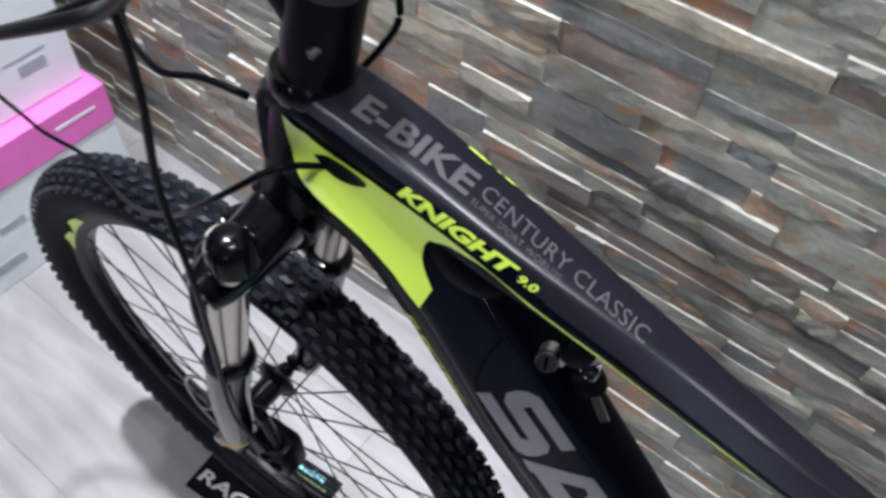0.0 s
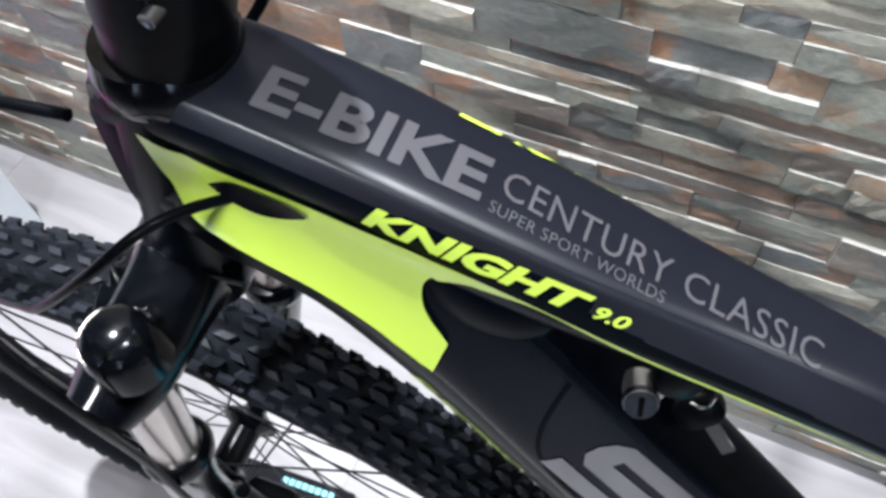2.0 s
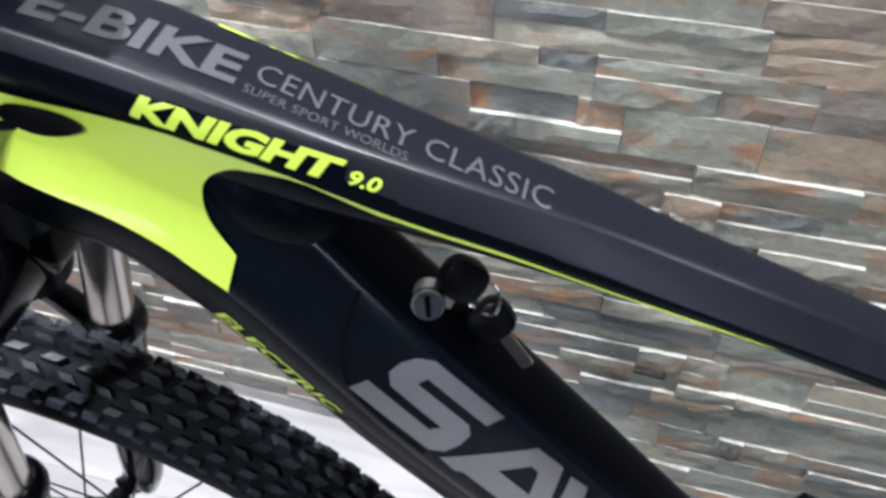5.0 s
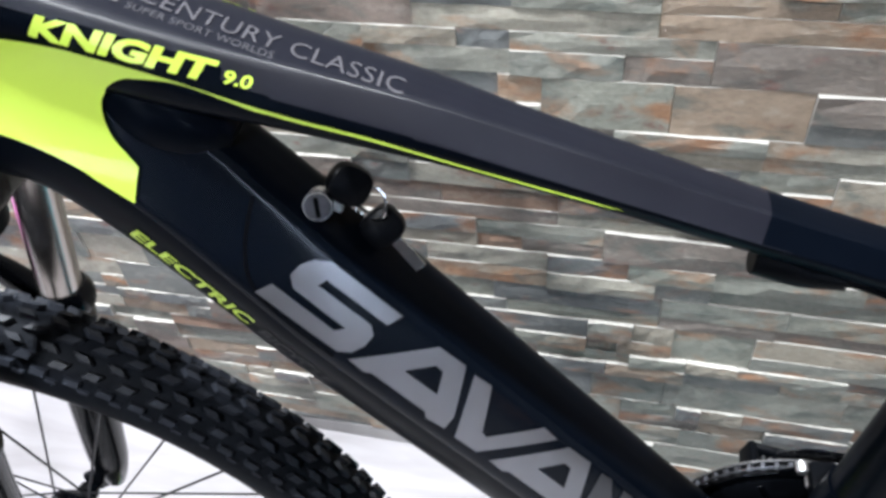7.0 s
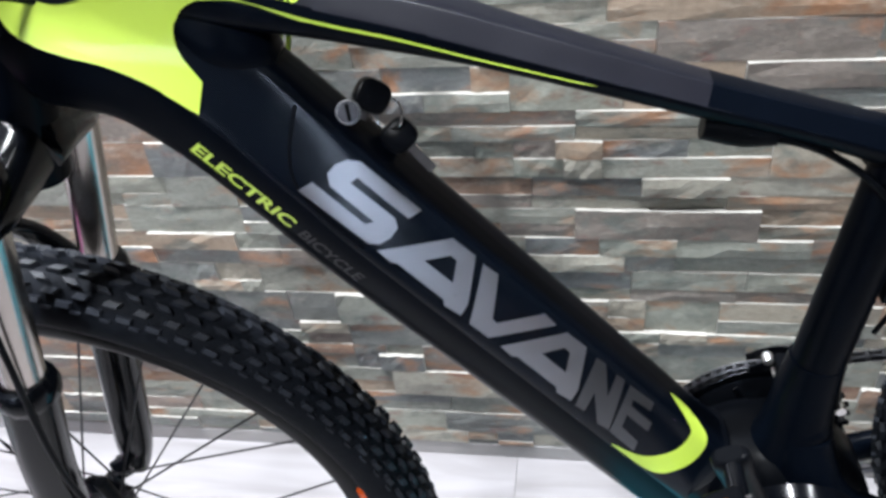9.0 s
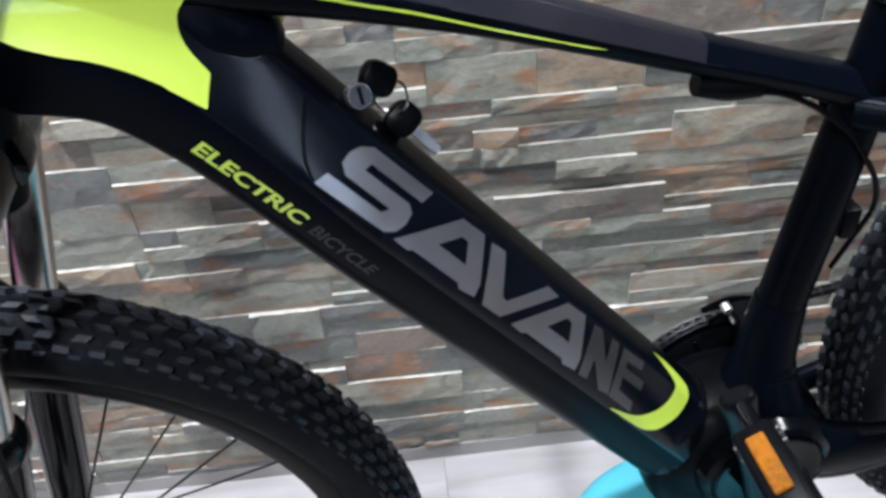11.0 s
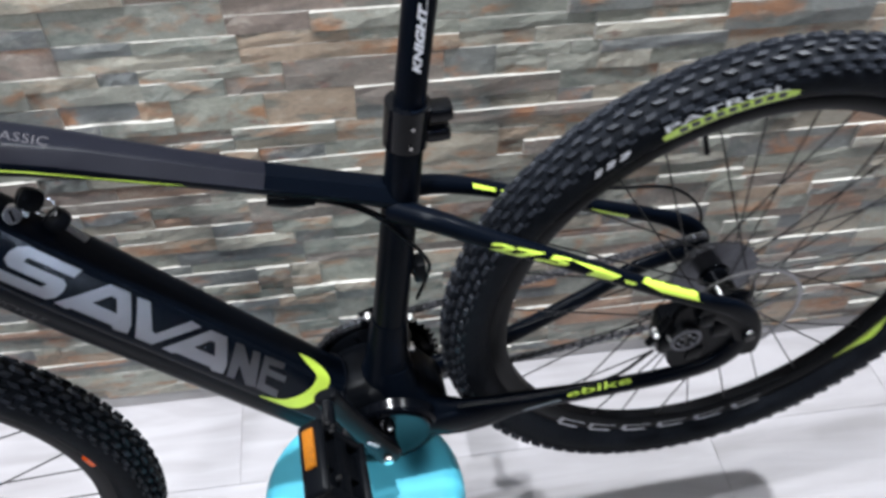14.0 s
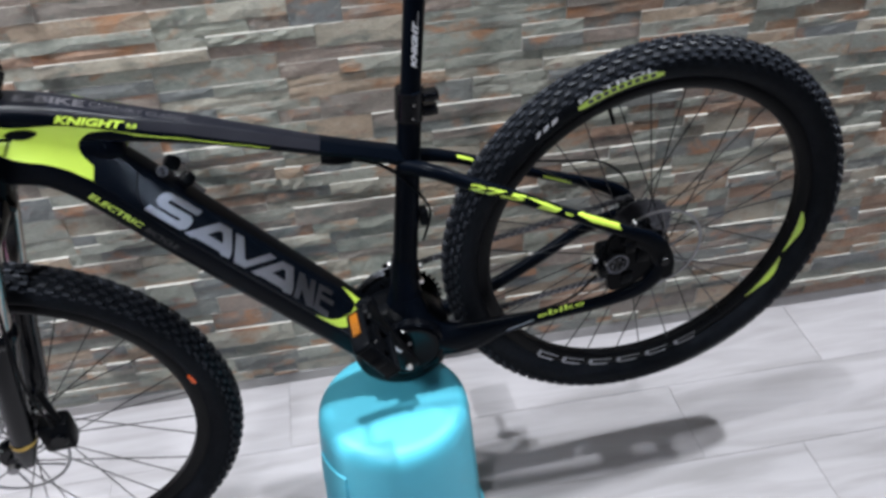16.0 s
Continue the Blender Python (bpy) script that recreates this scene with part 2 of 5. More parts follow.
def link(name, bm, mat, parent=None, label="", smooth=True, matrix=None):
    me = bpy.data.meshes.new(name)
    bm.normal_update()
    bm.to_mesh(me)
    bm.free()
    for mt in (mat if isinstance(mat, (list, tuple)) else [mat]):
        me.materials.append(mt)
    if smooth:
        me.shade_smooth()
        me.set_sharp_from_angle(angle=radians(38))
    ob = new(name, me)
    if parent:
        ob.parent = parent
    if matrix is not None:
        ob.matrix_basis = matrix
    if label:
        ob["label"] = label
    return ob


def part(name, bm, mat, parent, label="", smooth=True, matrix=None):
    return link(name, bm, mat, parent, label, smooth, matrix)


def box_bm(x0, x1, y0, y1, z0, z1, bevel=0.0, bm=None, segments=2):
    own = bm is None
    bm = bm or bmesh.new()
    vs = bmesh.ops.create_cube(bm, size=1)["verts"]
    for v in vs:
        v.co = Vector((x0 + (v.co.x + 0.5) * (x1 - x0), y0 + (v.co.y + 0.5) * (y1 - y0), z0 + (v.co.z + 0.5) * (z1 - z0)))
    if bevel:
        es = list({e for v in vs for e in v.link_edges})
        bmesh.ops.bevel(bm, geom=es, offset=bevel, segments=segments, affect="EDGES", profile=0.5)
    return bm


def lathe(profile, centre, axis="y", n=48, bm=None):
    """Turns (radius, along) pairs about an axis through centre."""
    bm = bm or bmesh.new()
    rings = []
    c = Vector(centre)
    for r, d in profile:
        ring = []
        for k in range(n):
            an = 2 * math.pi * k / n
            ca, sa = r * math.cos(an), r * math.sin(an)
            off = {"y": (ca, d, sa), "z": (ca, sa, d), "x": (d, ca, sa)}[axis]
            ring.append(bm.verts.new(c + Vector(off)))
        rings.append(ring)
    for a, b in zip(rings, rings[1:]):
        for k in range(n):
            bm.faces.new((a[k], a[(k + 1) % n], b[(k + 1) % n], b[k]))
    bmesh.ops.remove_doubles(bm, verts=bm.verts, dist=1e-6)
    bmesh.ops.recalc_face_normals(bm, faces=bm.faces)
    return bm


def spline(points, steps=8):
    """Catmull-Rom through points (any dimension)."""
    p = [np.array(q, float) for q in points]
    p = [2 * p[0] - p[1], *p, 2 * p[-1] - p[-2]]
    out = []
    for i in range(1, len(p) - 2):
        for k in range(steps):
            t = k / steps
            a, b, c, d = p[i - 1], p[i], p[i + 1], p[i + 2]
            out.append(0.5 * (2 * b + (c - a) * t + (2 * a - 5 * b + 4 * c - d) * t * t + (3 * b - a - 3 * c + d) * t ** 3))
    out.append(p[-2])
    return out


def loft(stations, power=2.6, n=28, steps=6, bm=None, caps=True):
    """A tube in the frame's plane. Stations: u, lateral, w, half height in the plane, half width across it."""
    bm = bm or bmesh.new()
    st = spline(stations, steps) if steps > 1 else [np.array(s, float) for s in stations]
    rings = []
    for i, s in enumerate(st):
        a, b = st[max(i - 1, 0)], st[min(i + 1, len(st) - 1)]
        tan = Vector((b[0] - a[0], b[1] - a[1], b[2] - a[2])).normalized()
        up = tan.cross(Vector((0, 1, 0)))
        up = (up if up.z > 0 else -up)
        if up.length < 0.2:
            up = Vector((0, 0, 1))
        up = (up - tan * up.dot(tan)).normalized()
        side = tan.cross(up).normalized()
        ring = []
        for k in range(n):
            an = 2 * math.pi * k / n
            ca, sa = math.cos(an), math.sin(an)
            x = math.copysign(abs(ca) ** (2 / power), ca) * s[4]
            y = math.copysign(abs(sa) ** (2 / power), sa) * s[3]
            ring.append(bm.verts.new(Vector(s[:3]) + side * x + up * y))
        rings.append(ring)
    for a, b in zip(rings, rings[1:]):
        for k in range(n):
            bm.faces.new((a[k], a[(k + 1) % n], b[(k + 1) % n], b[k]))
    if caps:
        bm.faces.new(rings[0])
        bm.faces.new(rings[-1])
    bmesh.ops.recalc_face_normals(bm, faces=bm.faces)
    return bm


def shaped(stations, *sections, n=6, steps=6):
    """A tube in the frame's plane with drawn half sections. Stations: u, w, half height, half width, place between the sections."""
    bm = bmesh.new()
    st = spline(stations, steps)

    drawn = [np.array(spline(points, n)) for points in sections]
    rings = []
    for i, q in enumerate(st):
        a, b = st[max(i - 1, 0)], st[min(i + 1, len(st) - 1)]
        tan = Vector((b[0] - a[0], 0, b[1] - a[1])).normalized()
        up = tan.cross(Vector((0, 1, 0)))
        up = up if up.z > 0 else -up
        share = min(max(0.0, q[4]), len(drawn) - 1.001)
        mix = share - int(share)
        sec = drawn[int(share)] * (1 - mix) + drawn[int(share) + 1] * mix
        right = [Vector((q[0], -x * q[3], q[1])) + up * (y * q[2]) for x, y in sec]
        left = [Vector((q[0], x * q[3], q[1])) + up * (y * q[2]) for x, y in sec[-2:0:-1]]
        rings.append([bm.verts.new(v) for v in right + left])
    m = len(rings[0])
    for a, b in zip(rings, rings[1:]):
        for k in range(m):
            bm.faces.new((a[k], a[(k + 1) % m], b[(k + 1) % m], b[k]))
    bm.faces.new(rings[0])
    bm.faces.new(rings[-1])
    bmesh.ops.recalc_face_normals(bm, faces=bm.faces)
    return bm


def cable(points, r, n=8, steps=8, bm=None):
    return loft([(*p, r, r) for p in points], power=2, n=n, steps=steps, bm=bm)


def rod(a, b, r, n=10, bm=None, r2=None):
    bm = bm or bmesh.new()
    a, b = Vector(a), Vector(b)
    q = (b - a).to_track_quat("Z", "Y").to_matrix()
    rings = []
    for c, rr in ((a, r), (b, r if r2 is None else r2)):
        rings.append([bm.verts.new(c + q @ Vector((rr * math.cos(2 * math.pi * k / n), rr * math.sin(2 * math.pi * k / n), 0))) for k in range(n)])
    for k in range(n):
        bm.faces.new((rings[0][k], rings[0][(k + 1) % n], rings[1][(k + 1) % n], rings[1][k]))
    bm.faces.new(rings[0][::-1])
    bm.faces.new(rings[1])
    return bm


# ---- the room ----
X0, X1, Y0 = -2.3, 2.7, -3.3
WINDOWS = [(-1.24, -0.84), (1.28, 1.72)]


def build_shopfront():
    """The front wall behind the camera, with two narrow shop windows that let daylight in."""
    y0, y1, low, high = Y0 - 0.12, Y0, 0.35, 2.3
    xs = [X0, *[v for pair in WINDOWS for v in pair], X1]
    bm = bmesh.new()
    for a, b in zip(xs[::2], xs[1::2]):
        box_bm(a, b, y0, y1, -0.12, CEILING, bm=bm)
    for a, b in WINDOWS:
        box_bm(a, b, y0, y1, -0.12, low, bm=bm)
        box_bm(a, b, y0, y1, high, CEILING, bm=bm)
    tagged(link("wall_south", bm, PLASTER, smooth=False), "plain grey plaster wall with two shop windows", "wall", kind="structure")
    for k, (a, b) in enumerate(WINDOWS, 1):
        win = new("window_%d" % k)
        win.matrix_basis = pose((a + b) / 2, (y0 + y1) / 2, low)
        tagged(win, "tall narrow shop window in a dark metal frame", "window", kind="structure")
        w, h = (b - a) / 2 - 0.002, high - low - 0.002
        for p in ((-w, -w + 0.05, 0.002, h), (w - 0.05, w, 0.002, h), (-w + 0.05, w - 0.05, 0.002, 0.052), (-w + 0.05, w - 0.05, h - 0.05, h)):
            part("window_frame", box_bm(p[0], p[1], -0.03, 0.03, p[2], p[3], 0.003, segments=1), PLASTIC, win, smooth=False)
        pane = part("pane", box_bm(-w + 0.05, w - 0.05, -0.003, 0.003, 0.052, h - 0.05), GLASS, win, "clear glass pane", smooth=False)
        pane.visible_shadow = False


def build_room():
    floor = link("floor", box_bm(X0, X1, Y0, 0.0, -0.12, -0.0015), JOINT, smooth=False)
    tagged(floor, "pale wood-look porcelain plank floor", "floor", kind="structure")
    wall = link("wall_north", box_bm(X0, X1, 0.0, 0.15, 0.0, CEILING), GROUT, smooth=False)
    tagged(wall, "wall clad in split slate strips of mixed colour", "wall", kind="structure")
    for name, b in (("wall_west", (X0 - 0.12, X0, Y0, 0.15, -0.12, CEILING)), ("wall_east", (X1, X1 + 0.12, Y0, 0.15, -0.12, CEILING)), ):
        tagged(link(name, box_bm(*b), PLASTER, smooth=False), "plain grey painted plaster wall", "wall", kind="structure")
    build_shopfront()
    tagged(link("ceiling", box_bm(X0, X1, Y0, 0.15, CEILING, CEILING + 0.1), CEILING_WHITE, smooth=False), "plain white ceiling", "ceiling", kind="structure")
    skirt = link("baseboard", box_bm(X0, X1, -0.012, -0.001, 0.0, 0.029, 0.002), SKIRT, smooth=False)
    tagged(skirt, "low grey stone-look skirting along the slate wall", "baseboard", kind="structure")
    for lx, ly, _, _ in DOWNLIGHTS:
        lamp = new("ceiling_downlight")
        lamp.matrix_basis = pose(lx, ly, CEILING)
        tagged(lamp, "small round recessed ceiling downlight with white trim", "lamp", group="ceiling lamps")
        part("trim", lathe([(0.05, -0.001), (0.066, -0.001), (0.066, -0.008), (0.052, -0.014), (0.05, -0.001)], (0, 0, 0), "z", 32), CEILING_WHITE, lamp)
        part("lens", lathe([(0.0, -0.004), (0.049, -0.004), (0.049, -0.007), (0.0, -0.007)], (0, 0, 0), "z", 32), GLOW, lamp)
    # housing for the added front fill, out of view
    lamp = new("added_fill_spotlight")
    lamp.matrix_basis = pose(FILL_SPOT[0], FILL_SPOT[1], CEILING)
    tagged(lamp, "unseen white ceiling spotlight added as front fill towards the slate wall", "lamp", group="ceiling lamps")
    part("base", lathe([(0.0, 0.0), (0.06, 0.0), (0.06, -0.015), (0.02, -0.02), (0.012, -0.06), (0.0, -0.06)], (0, 0, 0), "z", 32), CEILING_WHITE, lamp)
    head = part("head", lathe([(0.0, 0.06), (0.05, 0.055), (0.085, 0.03), (0.112, -0.03), (0.108, -0.032), (0.10, -0.02), (0.0, -0.02)], (0, 0, 0), "z", 40), CEILING_WHITE, lamp, matrix=pose(0, 0, FILL_SPOT[2] - CEILING, FILL_SPOT[3], 0, 0))
    part("lens", lathe([(0.0, -0.022), (0.099, -0.022), (0.099, -0.026), (0.0, -0.026)], (0, 0, 0), "z", 40), GLOW, head)
    return floor, wall


floor, wall = build_room()

# ---- the bicycle ----
REAR_AXLE = (0.4850, -0.3285, 0.5474)
BIKE = pose(*REAR_AXLE, 1.22, -2.0, 3.76)
bike = new("electric_bicycle")
bike.matrix_basis = BIKE
tagged(bike, "black electric mountain bike with lime decals propped on a tub", "bicycle")
NEAR, FAR = -1, 1


def build_frame():
    """Main tubes; u runs along the bicycle, the lateral axis is minus on the camera's side, w is up, all from the rear axle."""
    # the down tube's flanks lean: narrow above, widest low down, as a battery tube is
    lean = [(0, 1.0), (0.30, 0.985), (0.47, 0.93), (0.58, 0.82), (0.80, 0.46), (0.97, 0.14), (1.0, -0.04), (0.95, -0.30), (0.78, -0.68), (0.50, -0.93), (0, -1.0)]
    down = part("down_tube", shaped([(-0.911, 0.362, 0.044, 0.0215, 0), (-0.880, 0.367, 0.050, 0.0255, 0), (-0.824, 0.348, 0.048, 0.0290, 0), (-0.781, 0.310, 0.046, 0.0345, 0), (-0.740, 0.2590, 0.0455, 0.0405, 0),
                                     (-0.7055, 0.213, 0.0455, 0.0435, 0), (-0.6145, 0.0950, 0.0455, 0.0435, 0), (-0.523, -0.0235, 0.0455, 0.0435, 0), (-0.4620, -0.102, 0.0445, 0.043, 0), (-0.443, -0.130, 0.042, 0.042, 0)], lean, lean), [FRAME_BLACK, BATTERY_PAINT], bike)
    for f in down.data.polygons:
        if f.normal.dot(Vector((0.392, -0.868, 0.304))) > 0.86 and f.center.x < -0.47:
            f.material_index = 1
    # the top tube: flat above with a crease in front, chamfered towards the seat
    waisted = [(0, 1.0), (0.40, 0.985), (0.64, 0.94), (0.75, 0.84), (0.86, 0.52), (0.86, 0.20), (0.74, -0.14), (0.67, -0.52), (0.50, -0.90), (0, -1.0)]
    boxy = [(0, 1.0), (0.40, 0.985), (0.64, 0.94), (0.75, 0.84), (0.86, 0.48), (0.95, 0.12), (1.0, -0.22), (0.90, -0.66), (0.50, -0.96), (0, -1.0)]
    chamfer = [(0, 1.0), (0.30, 0.985), (0.48, 0.93), (0.56, 0.84), (0.90, 0.22), (1.0, 0.0), (0.97, -0.28), (0.78, -0.76), (0.45, -0.97), (0, -1.0)]
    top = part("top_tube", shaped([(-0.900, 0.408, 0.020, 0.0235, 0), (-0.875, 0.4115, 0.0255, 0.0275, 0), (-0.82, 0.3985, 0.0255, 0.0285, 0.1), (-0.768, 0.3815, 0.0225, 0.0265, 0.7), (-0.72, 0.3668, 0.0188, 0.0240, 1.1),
                                   (-0.65, 0.3442, 0.0160, 0.0212, 1.6), (-0.60, 0.3255, 0.0138, 0.0196, 1.9), (-0.50, 0.2870, 0.0116, 0.0176, 2), (-0.43, 0.2612, 0.0115, 0.0170, 2), (-0.375, 0.2390, 0.0140, 0.0172, 2)], waisted, boxy, chamfer), [FRAME_BLACK, FRAME_SLATE, SLATE_LIT], bike)
    # slate above; faces turned to the near side take the copy with painted-in highlight
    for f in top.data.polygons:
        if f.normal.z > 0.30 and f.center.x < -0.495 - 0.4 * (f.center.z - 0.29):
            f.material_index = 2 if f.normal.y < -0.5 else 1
    seat = part("seat_tube", loft([(-0.4245, 0, -0.10, 0.021, 0.022), (-0.4055, 0, 0.037, 0.0195, 0.0195), (-0.3750, 0, 0.272, 0.0172, 0.0172), (-0.3665, 0, 0.345, 0.0172, 0.0172)], power=2), FRAME_BLACK, bike)
    part("head_tube", loft([(-0.9275, 0, 0.268, 0.0240, 0.0240), (-0.9140, 0, 0.312, 0.0225, 0.0235), (-0.8865, 0, 0.400, 0.0225, 0.0240), (-0.8790, 0, 0.423, 0.0230, 0.0240)], power=2.1), FRAME_BLACK, bike)
    # fillet where the two main tubes part
    part("gusset", loft([(-0.80, 0, 0.368, 0.022, 0.018), (-0.775, 0, 0.352, 0.025, 0.0235), (-0.758, 0, 0.340, 0.021, 0.022), (-0.747, 0, 0.334, 0.015, 0.017), (-0.741, 0, 0.331, 0.008, 0.011)], power=2.3), FRAME_BLACK, bike)
    for side in (NEAR, FAR):
        lift = 0.009 if side == NEAR else -0.005
        part("seat_stay", loft([(-0.392, side * 0.010, 0.233, 0.012, 0.010), (-0.35, side * 0.034, 0.220 + lift, 0.0105, 0.010), (-0.30, side * 0.046, 0.196 + lift, 0.009, 0.009),
                                (-0.226, side * 0.055, 0.157 + lift, 0.0085, 0.008), (-0.145, side * 0.062, 0.114 + lift * 0.5, 0.0085, 0.0075), (-0.07, side * 0.067, 0.075, 0.010, 0.0065), (-0.028, side * 0.068, 0.050, 0.013, 0.006), (-0.006, side * 0.068, 0.022, 0.015, 0.005), (0.0, side * 0.068, -0.004, 0.015, 0.005)], power=2.4), FRAME_BLACK, bike)
    part("chain_stay", loft([(-0.40, -0.028, -0.096, 0.034, 0.020), (-0.352, -0.043, -0.098, 0.031, 0.014), (-0.310, -0.048, -0.096, 0.027, 0.011), (-0.262, -0.051, -0.083, 0.018, 0.0095), (-0.182, -0.057, -0.077, 0.0115, 0.009),
                             (-0.089, -0.064, -0.067, 0.012, 0.008), (-0.03, -0.068, -0.050, 0.015, 0.006), (-0.004, -0.068, -0.02, 0.016, 0.005), (0.0, -0.068, 0.0, 0.014, 0.005)], power=2.4), FRAME_BLACK, bike)
    part("chain_stay", loft([(-0.40, 0.028, -0.112, 0.022, 0.018), (-0.335, 0.046, -0.112, 0.017, 0.010), (-0.254, 0.05, -0.088, 0.013, 0.009), (-0.156, 0.056, -0.045, 0.0115, 0.008),
                             (-0.08, 0.064, -0.012, 0.012, 0.007), (0.0, 0.068, 0.0, 0.014, 0.005)], power=2.4), FRAME_BLACK, bike)
    part("dropout", loft([(-0.070, -0.069, 0.062, 0.012, 0.004), (-0.040, -0.069, 0.050, 0.014, 0.004), (-0.012, -0.069, 0.026, 0.018, 0.004), (0.004, -0.069, -0.010, 0.016, 0.004), (0.010, -0.069, -0.038, 0.010, 0.004)], power=3), PLASTIC, bike)
    return down, top, seat


down_tube, top_tube, seat_tube = build_frame()


def surface_of(*obs):
    verts, polys = [], []
    for ob in obs:
        first = len(verts)
        verts += [v.co.copy() for v in ob.data.vertices]
        polys += [[first + i for i in p.vertices] for p in ob.data.polygons]
    return BVHTree.FromPolygons(verts, polys)


FRAME_SKIN = surface_of(*[o for o in bike.children if o.name.split(".")[0] in ("down_tube", "top_tube", "gusset", "head_tube")])


def flat(shapes):
    """A flat mesh from outlines in the plane."""
    bm = bmesh.new()
    for pts in shapes:
        f = bm.faces.new([bm.verts.new((x, y, 0)) for x, y in pts])
        if f.normal.z < 0:
            f.normal_flip()
    bmesh.ops.triangulate(bm, faces=bm.faces)
    return bm


def lettering(words, bold=0.0, space=1.0):
    """The words in the built-in font as a flat mesh, scaled to the unit square."""
    cu = bpy.data.curves.new("words", "FONT")
    cu.body, cu.offset, cu.space_character, cu.resolution_u = words, bold, space, 3
    ob = bpy.data.objects.new("words", cu)
    me = bpy.data.meshes.new_from_object(ob)
    bm = bmesh.new()
    bm.from_mesh(me)
    bpy.data.objects.remove(ob)
    bpy.data.curves.remove(cu)
    bpy.data.meshes.remove(me)
    bmesh.ops.triangulate(bm, faces=bm.faces)
    xs = [v.co.x for v in bm.verts]
    ys = [v.co.y for v in bm.verts]
    for v in bm.verts:
        v.co = Vector(((v.co.x - min(xs)) / (max(xs) - min(xs)), (v.co.y - min(ys)) / (max(ys) - min(ys)), 0))
    return bm


def decal(name, bm, place, skin, way, mat, parent, label="", lift=0.0006, finest=0.004, side=None, bridge=0.0):
    """Lays a flat mesh on a surface: place() takes a flat point into space, way is the direction it is pressed in."""
    for v in bm.verts:
        v.co = Vector(place(v.co.x, v.co.y))
    for _ in range(5):
        long = [e for e in bm.edges if e.calc_length() > finest * 1.5]
        if not long:
            break
        bmesh.ops.subdivide_edges(bm, edges=long, cuts=1)
        bmesh.ops.triangulate(bm, faces=[f for f in bm.faces if len(f.verts) > 3])
    way = Vector(way).normalized()
    lost = []
    for v in bm.verts:
        tries = [skin.ray_cast(v.co - way * 0.2 + Vector(j), way) for j in ((0, 0, 0), (0.0003, 0, 0.0002), (-0.0002, 0, -0.0003))]
        hit, normal, _, _ = min((h for h in tries if h[0] is not None), key=lambda h: h[3], default=tries[0])
        if hit is None or (side and normal.y * side < 0.45):
            lost.append(v)
        else:
            v.co = hit - way * lift
    if bridge:
        # stretched over the hollows rather than pressed into them
        kept = [v for v in bm.verts if v not in set(lost)]
        tree = KDTree(len(kept))
        flat_at = [v.co - way * v.co.dot(way) for v in kept]
        deep = [v.co.dot(way) for v in kept]
        for k, q in enumerate(flat_at):
            tree.insert(q, k)
        tree.balance()
        near = [[k for _, k, _ in tree.find_range(q, bridge)] for q in flat_at]
        across = way.cross(Vector((0, 0, 1))).normalized()
        rise = across.cross(way)
        mid = sum(flat_at, Vector()) / len(flat_at)
        xs = np.array([(q - mid).dot(across) for q in flat_at]) * 20
        ys = np.array([(q - mid).dot(rise) for q in flat_at]) * 20
        powers = [(i, k) for i in range(4) for k in range(4 - i)]
        terms = np.stack([xs ** i * ys ** k for i, k in powers], axis=1)
        depth = np.array([min(deep[k] for k in ks) for ks in near])
        weights = np.linalg.lstsq(terms, depth, rcond=None)[0]
        fit = terms @ weights
        fit -= np.percentile(fit - depth, 60)
        deep = np.clip(fit, np.array(deep) - 0.0016, np.array(deep) - 0.0006).tolist()
        slope_x = sum(w * i * xs ** max(i - 1, 0) * ys ** k for w, (i, k) in zip(weights, powers)) * 20
        slope_y = sum(w * k * xs ** i * ys ** max(k - 1, 0) for w, (i, k) in zip(weights, powers)) * 20
        facing = {}
        for v, gx, gy in zip(kept, slope_x, slope_y):
            n = (across + way * float(gx)).cross(rise + way * float(gy)).normalized()
            facing[v] = n if n.dot(way) < 0 else -n
        for v, q, d in zip(kept, flat_at, deep):
            v.co = q + way * d
    bmesh.ops.delete(bm, geom=lost, context="VERTS")
    bmesh.ops.recalc_face_normals(bm, faces=bm.faces)
    for f in bm.faces:
        if f.normal.dot(way) > 0:
            f.normal_flip()
    if not bridge:
        return part(name, bm, mat, parent, label, smooth=True)
    bm.verts.ensure_lookup_table()
    normals = [tuple(facing[v]) for v in bm.verts]
    ob = part(name, bm, mat, parent, label, smooth=True)
    ob.data.normals_split_custom_set_from_vertices(normals)
    return ob


def on_side(p0, p1, height, slant=0.0, side=NEAR, out=0.036):
    """Maps the unit square to a strip on the frame's side from p0 to p1 (u, w)."""
    a, b = Vector(p0), Vector(p1)
    along = b - a
    up = Vector((-along.y, along.x)).normalized()
    up = up if up.y > 0 else -up

    def place(x, y):
        q = a + along * (x + slant * y * height / along.length) + up * (y * height)
        return (q.x, side * out, q.y)
    return place


def curve2(points, steps=6):
    return [tuple(p) for p in spline(points, steps)]


def ribbon(points, wide):
    """Quads along a line, as outlines."""
    out = []
    for a, b in zip(points, points[1:]):
        n = Vector((a[1] - b[1], b[0] - a[0])).normalized() * wide / 2
        out.append([(a[0] - n.x, a[1] - n.y), (b[0] - n.x, b[1] - n.y), (b[0] + n.x, b[1] + n.y), (a[0] + n.x, a[1] + n.y)])
    return out


SLANT = (-0.10, 0.86, -0.50)
LEVEL = (-0.08, 0.95, -0.30)


def holed(outline, hole):
    """One outline with a hole in it, joined by a slit."""
    return outline + outline[:1] + hole + hole[:1]


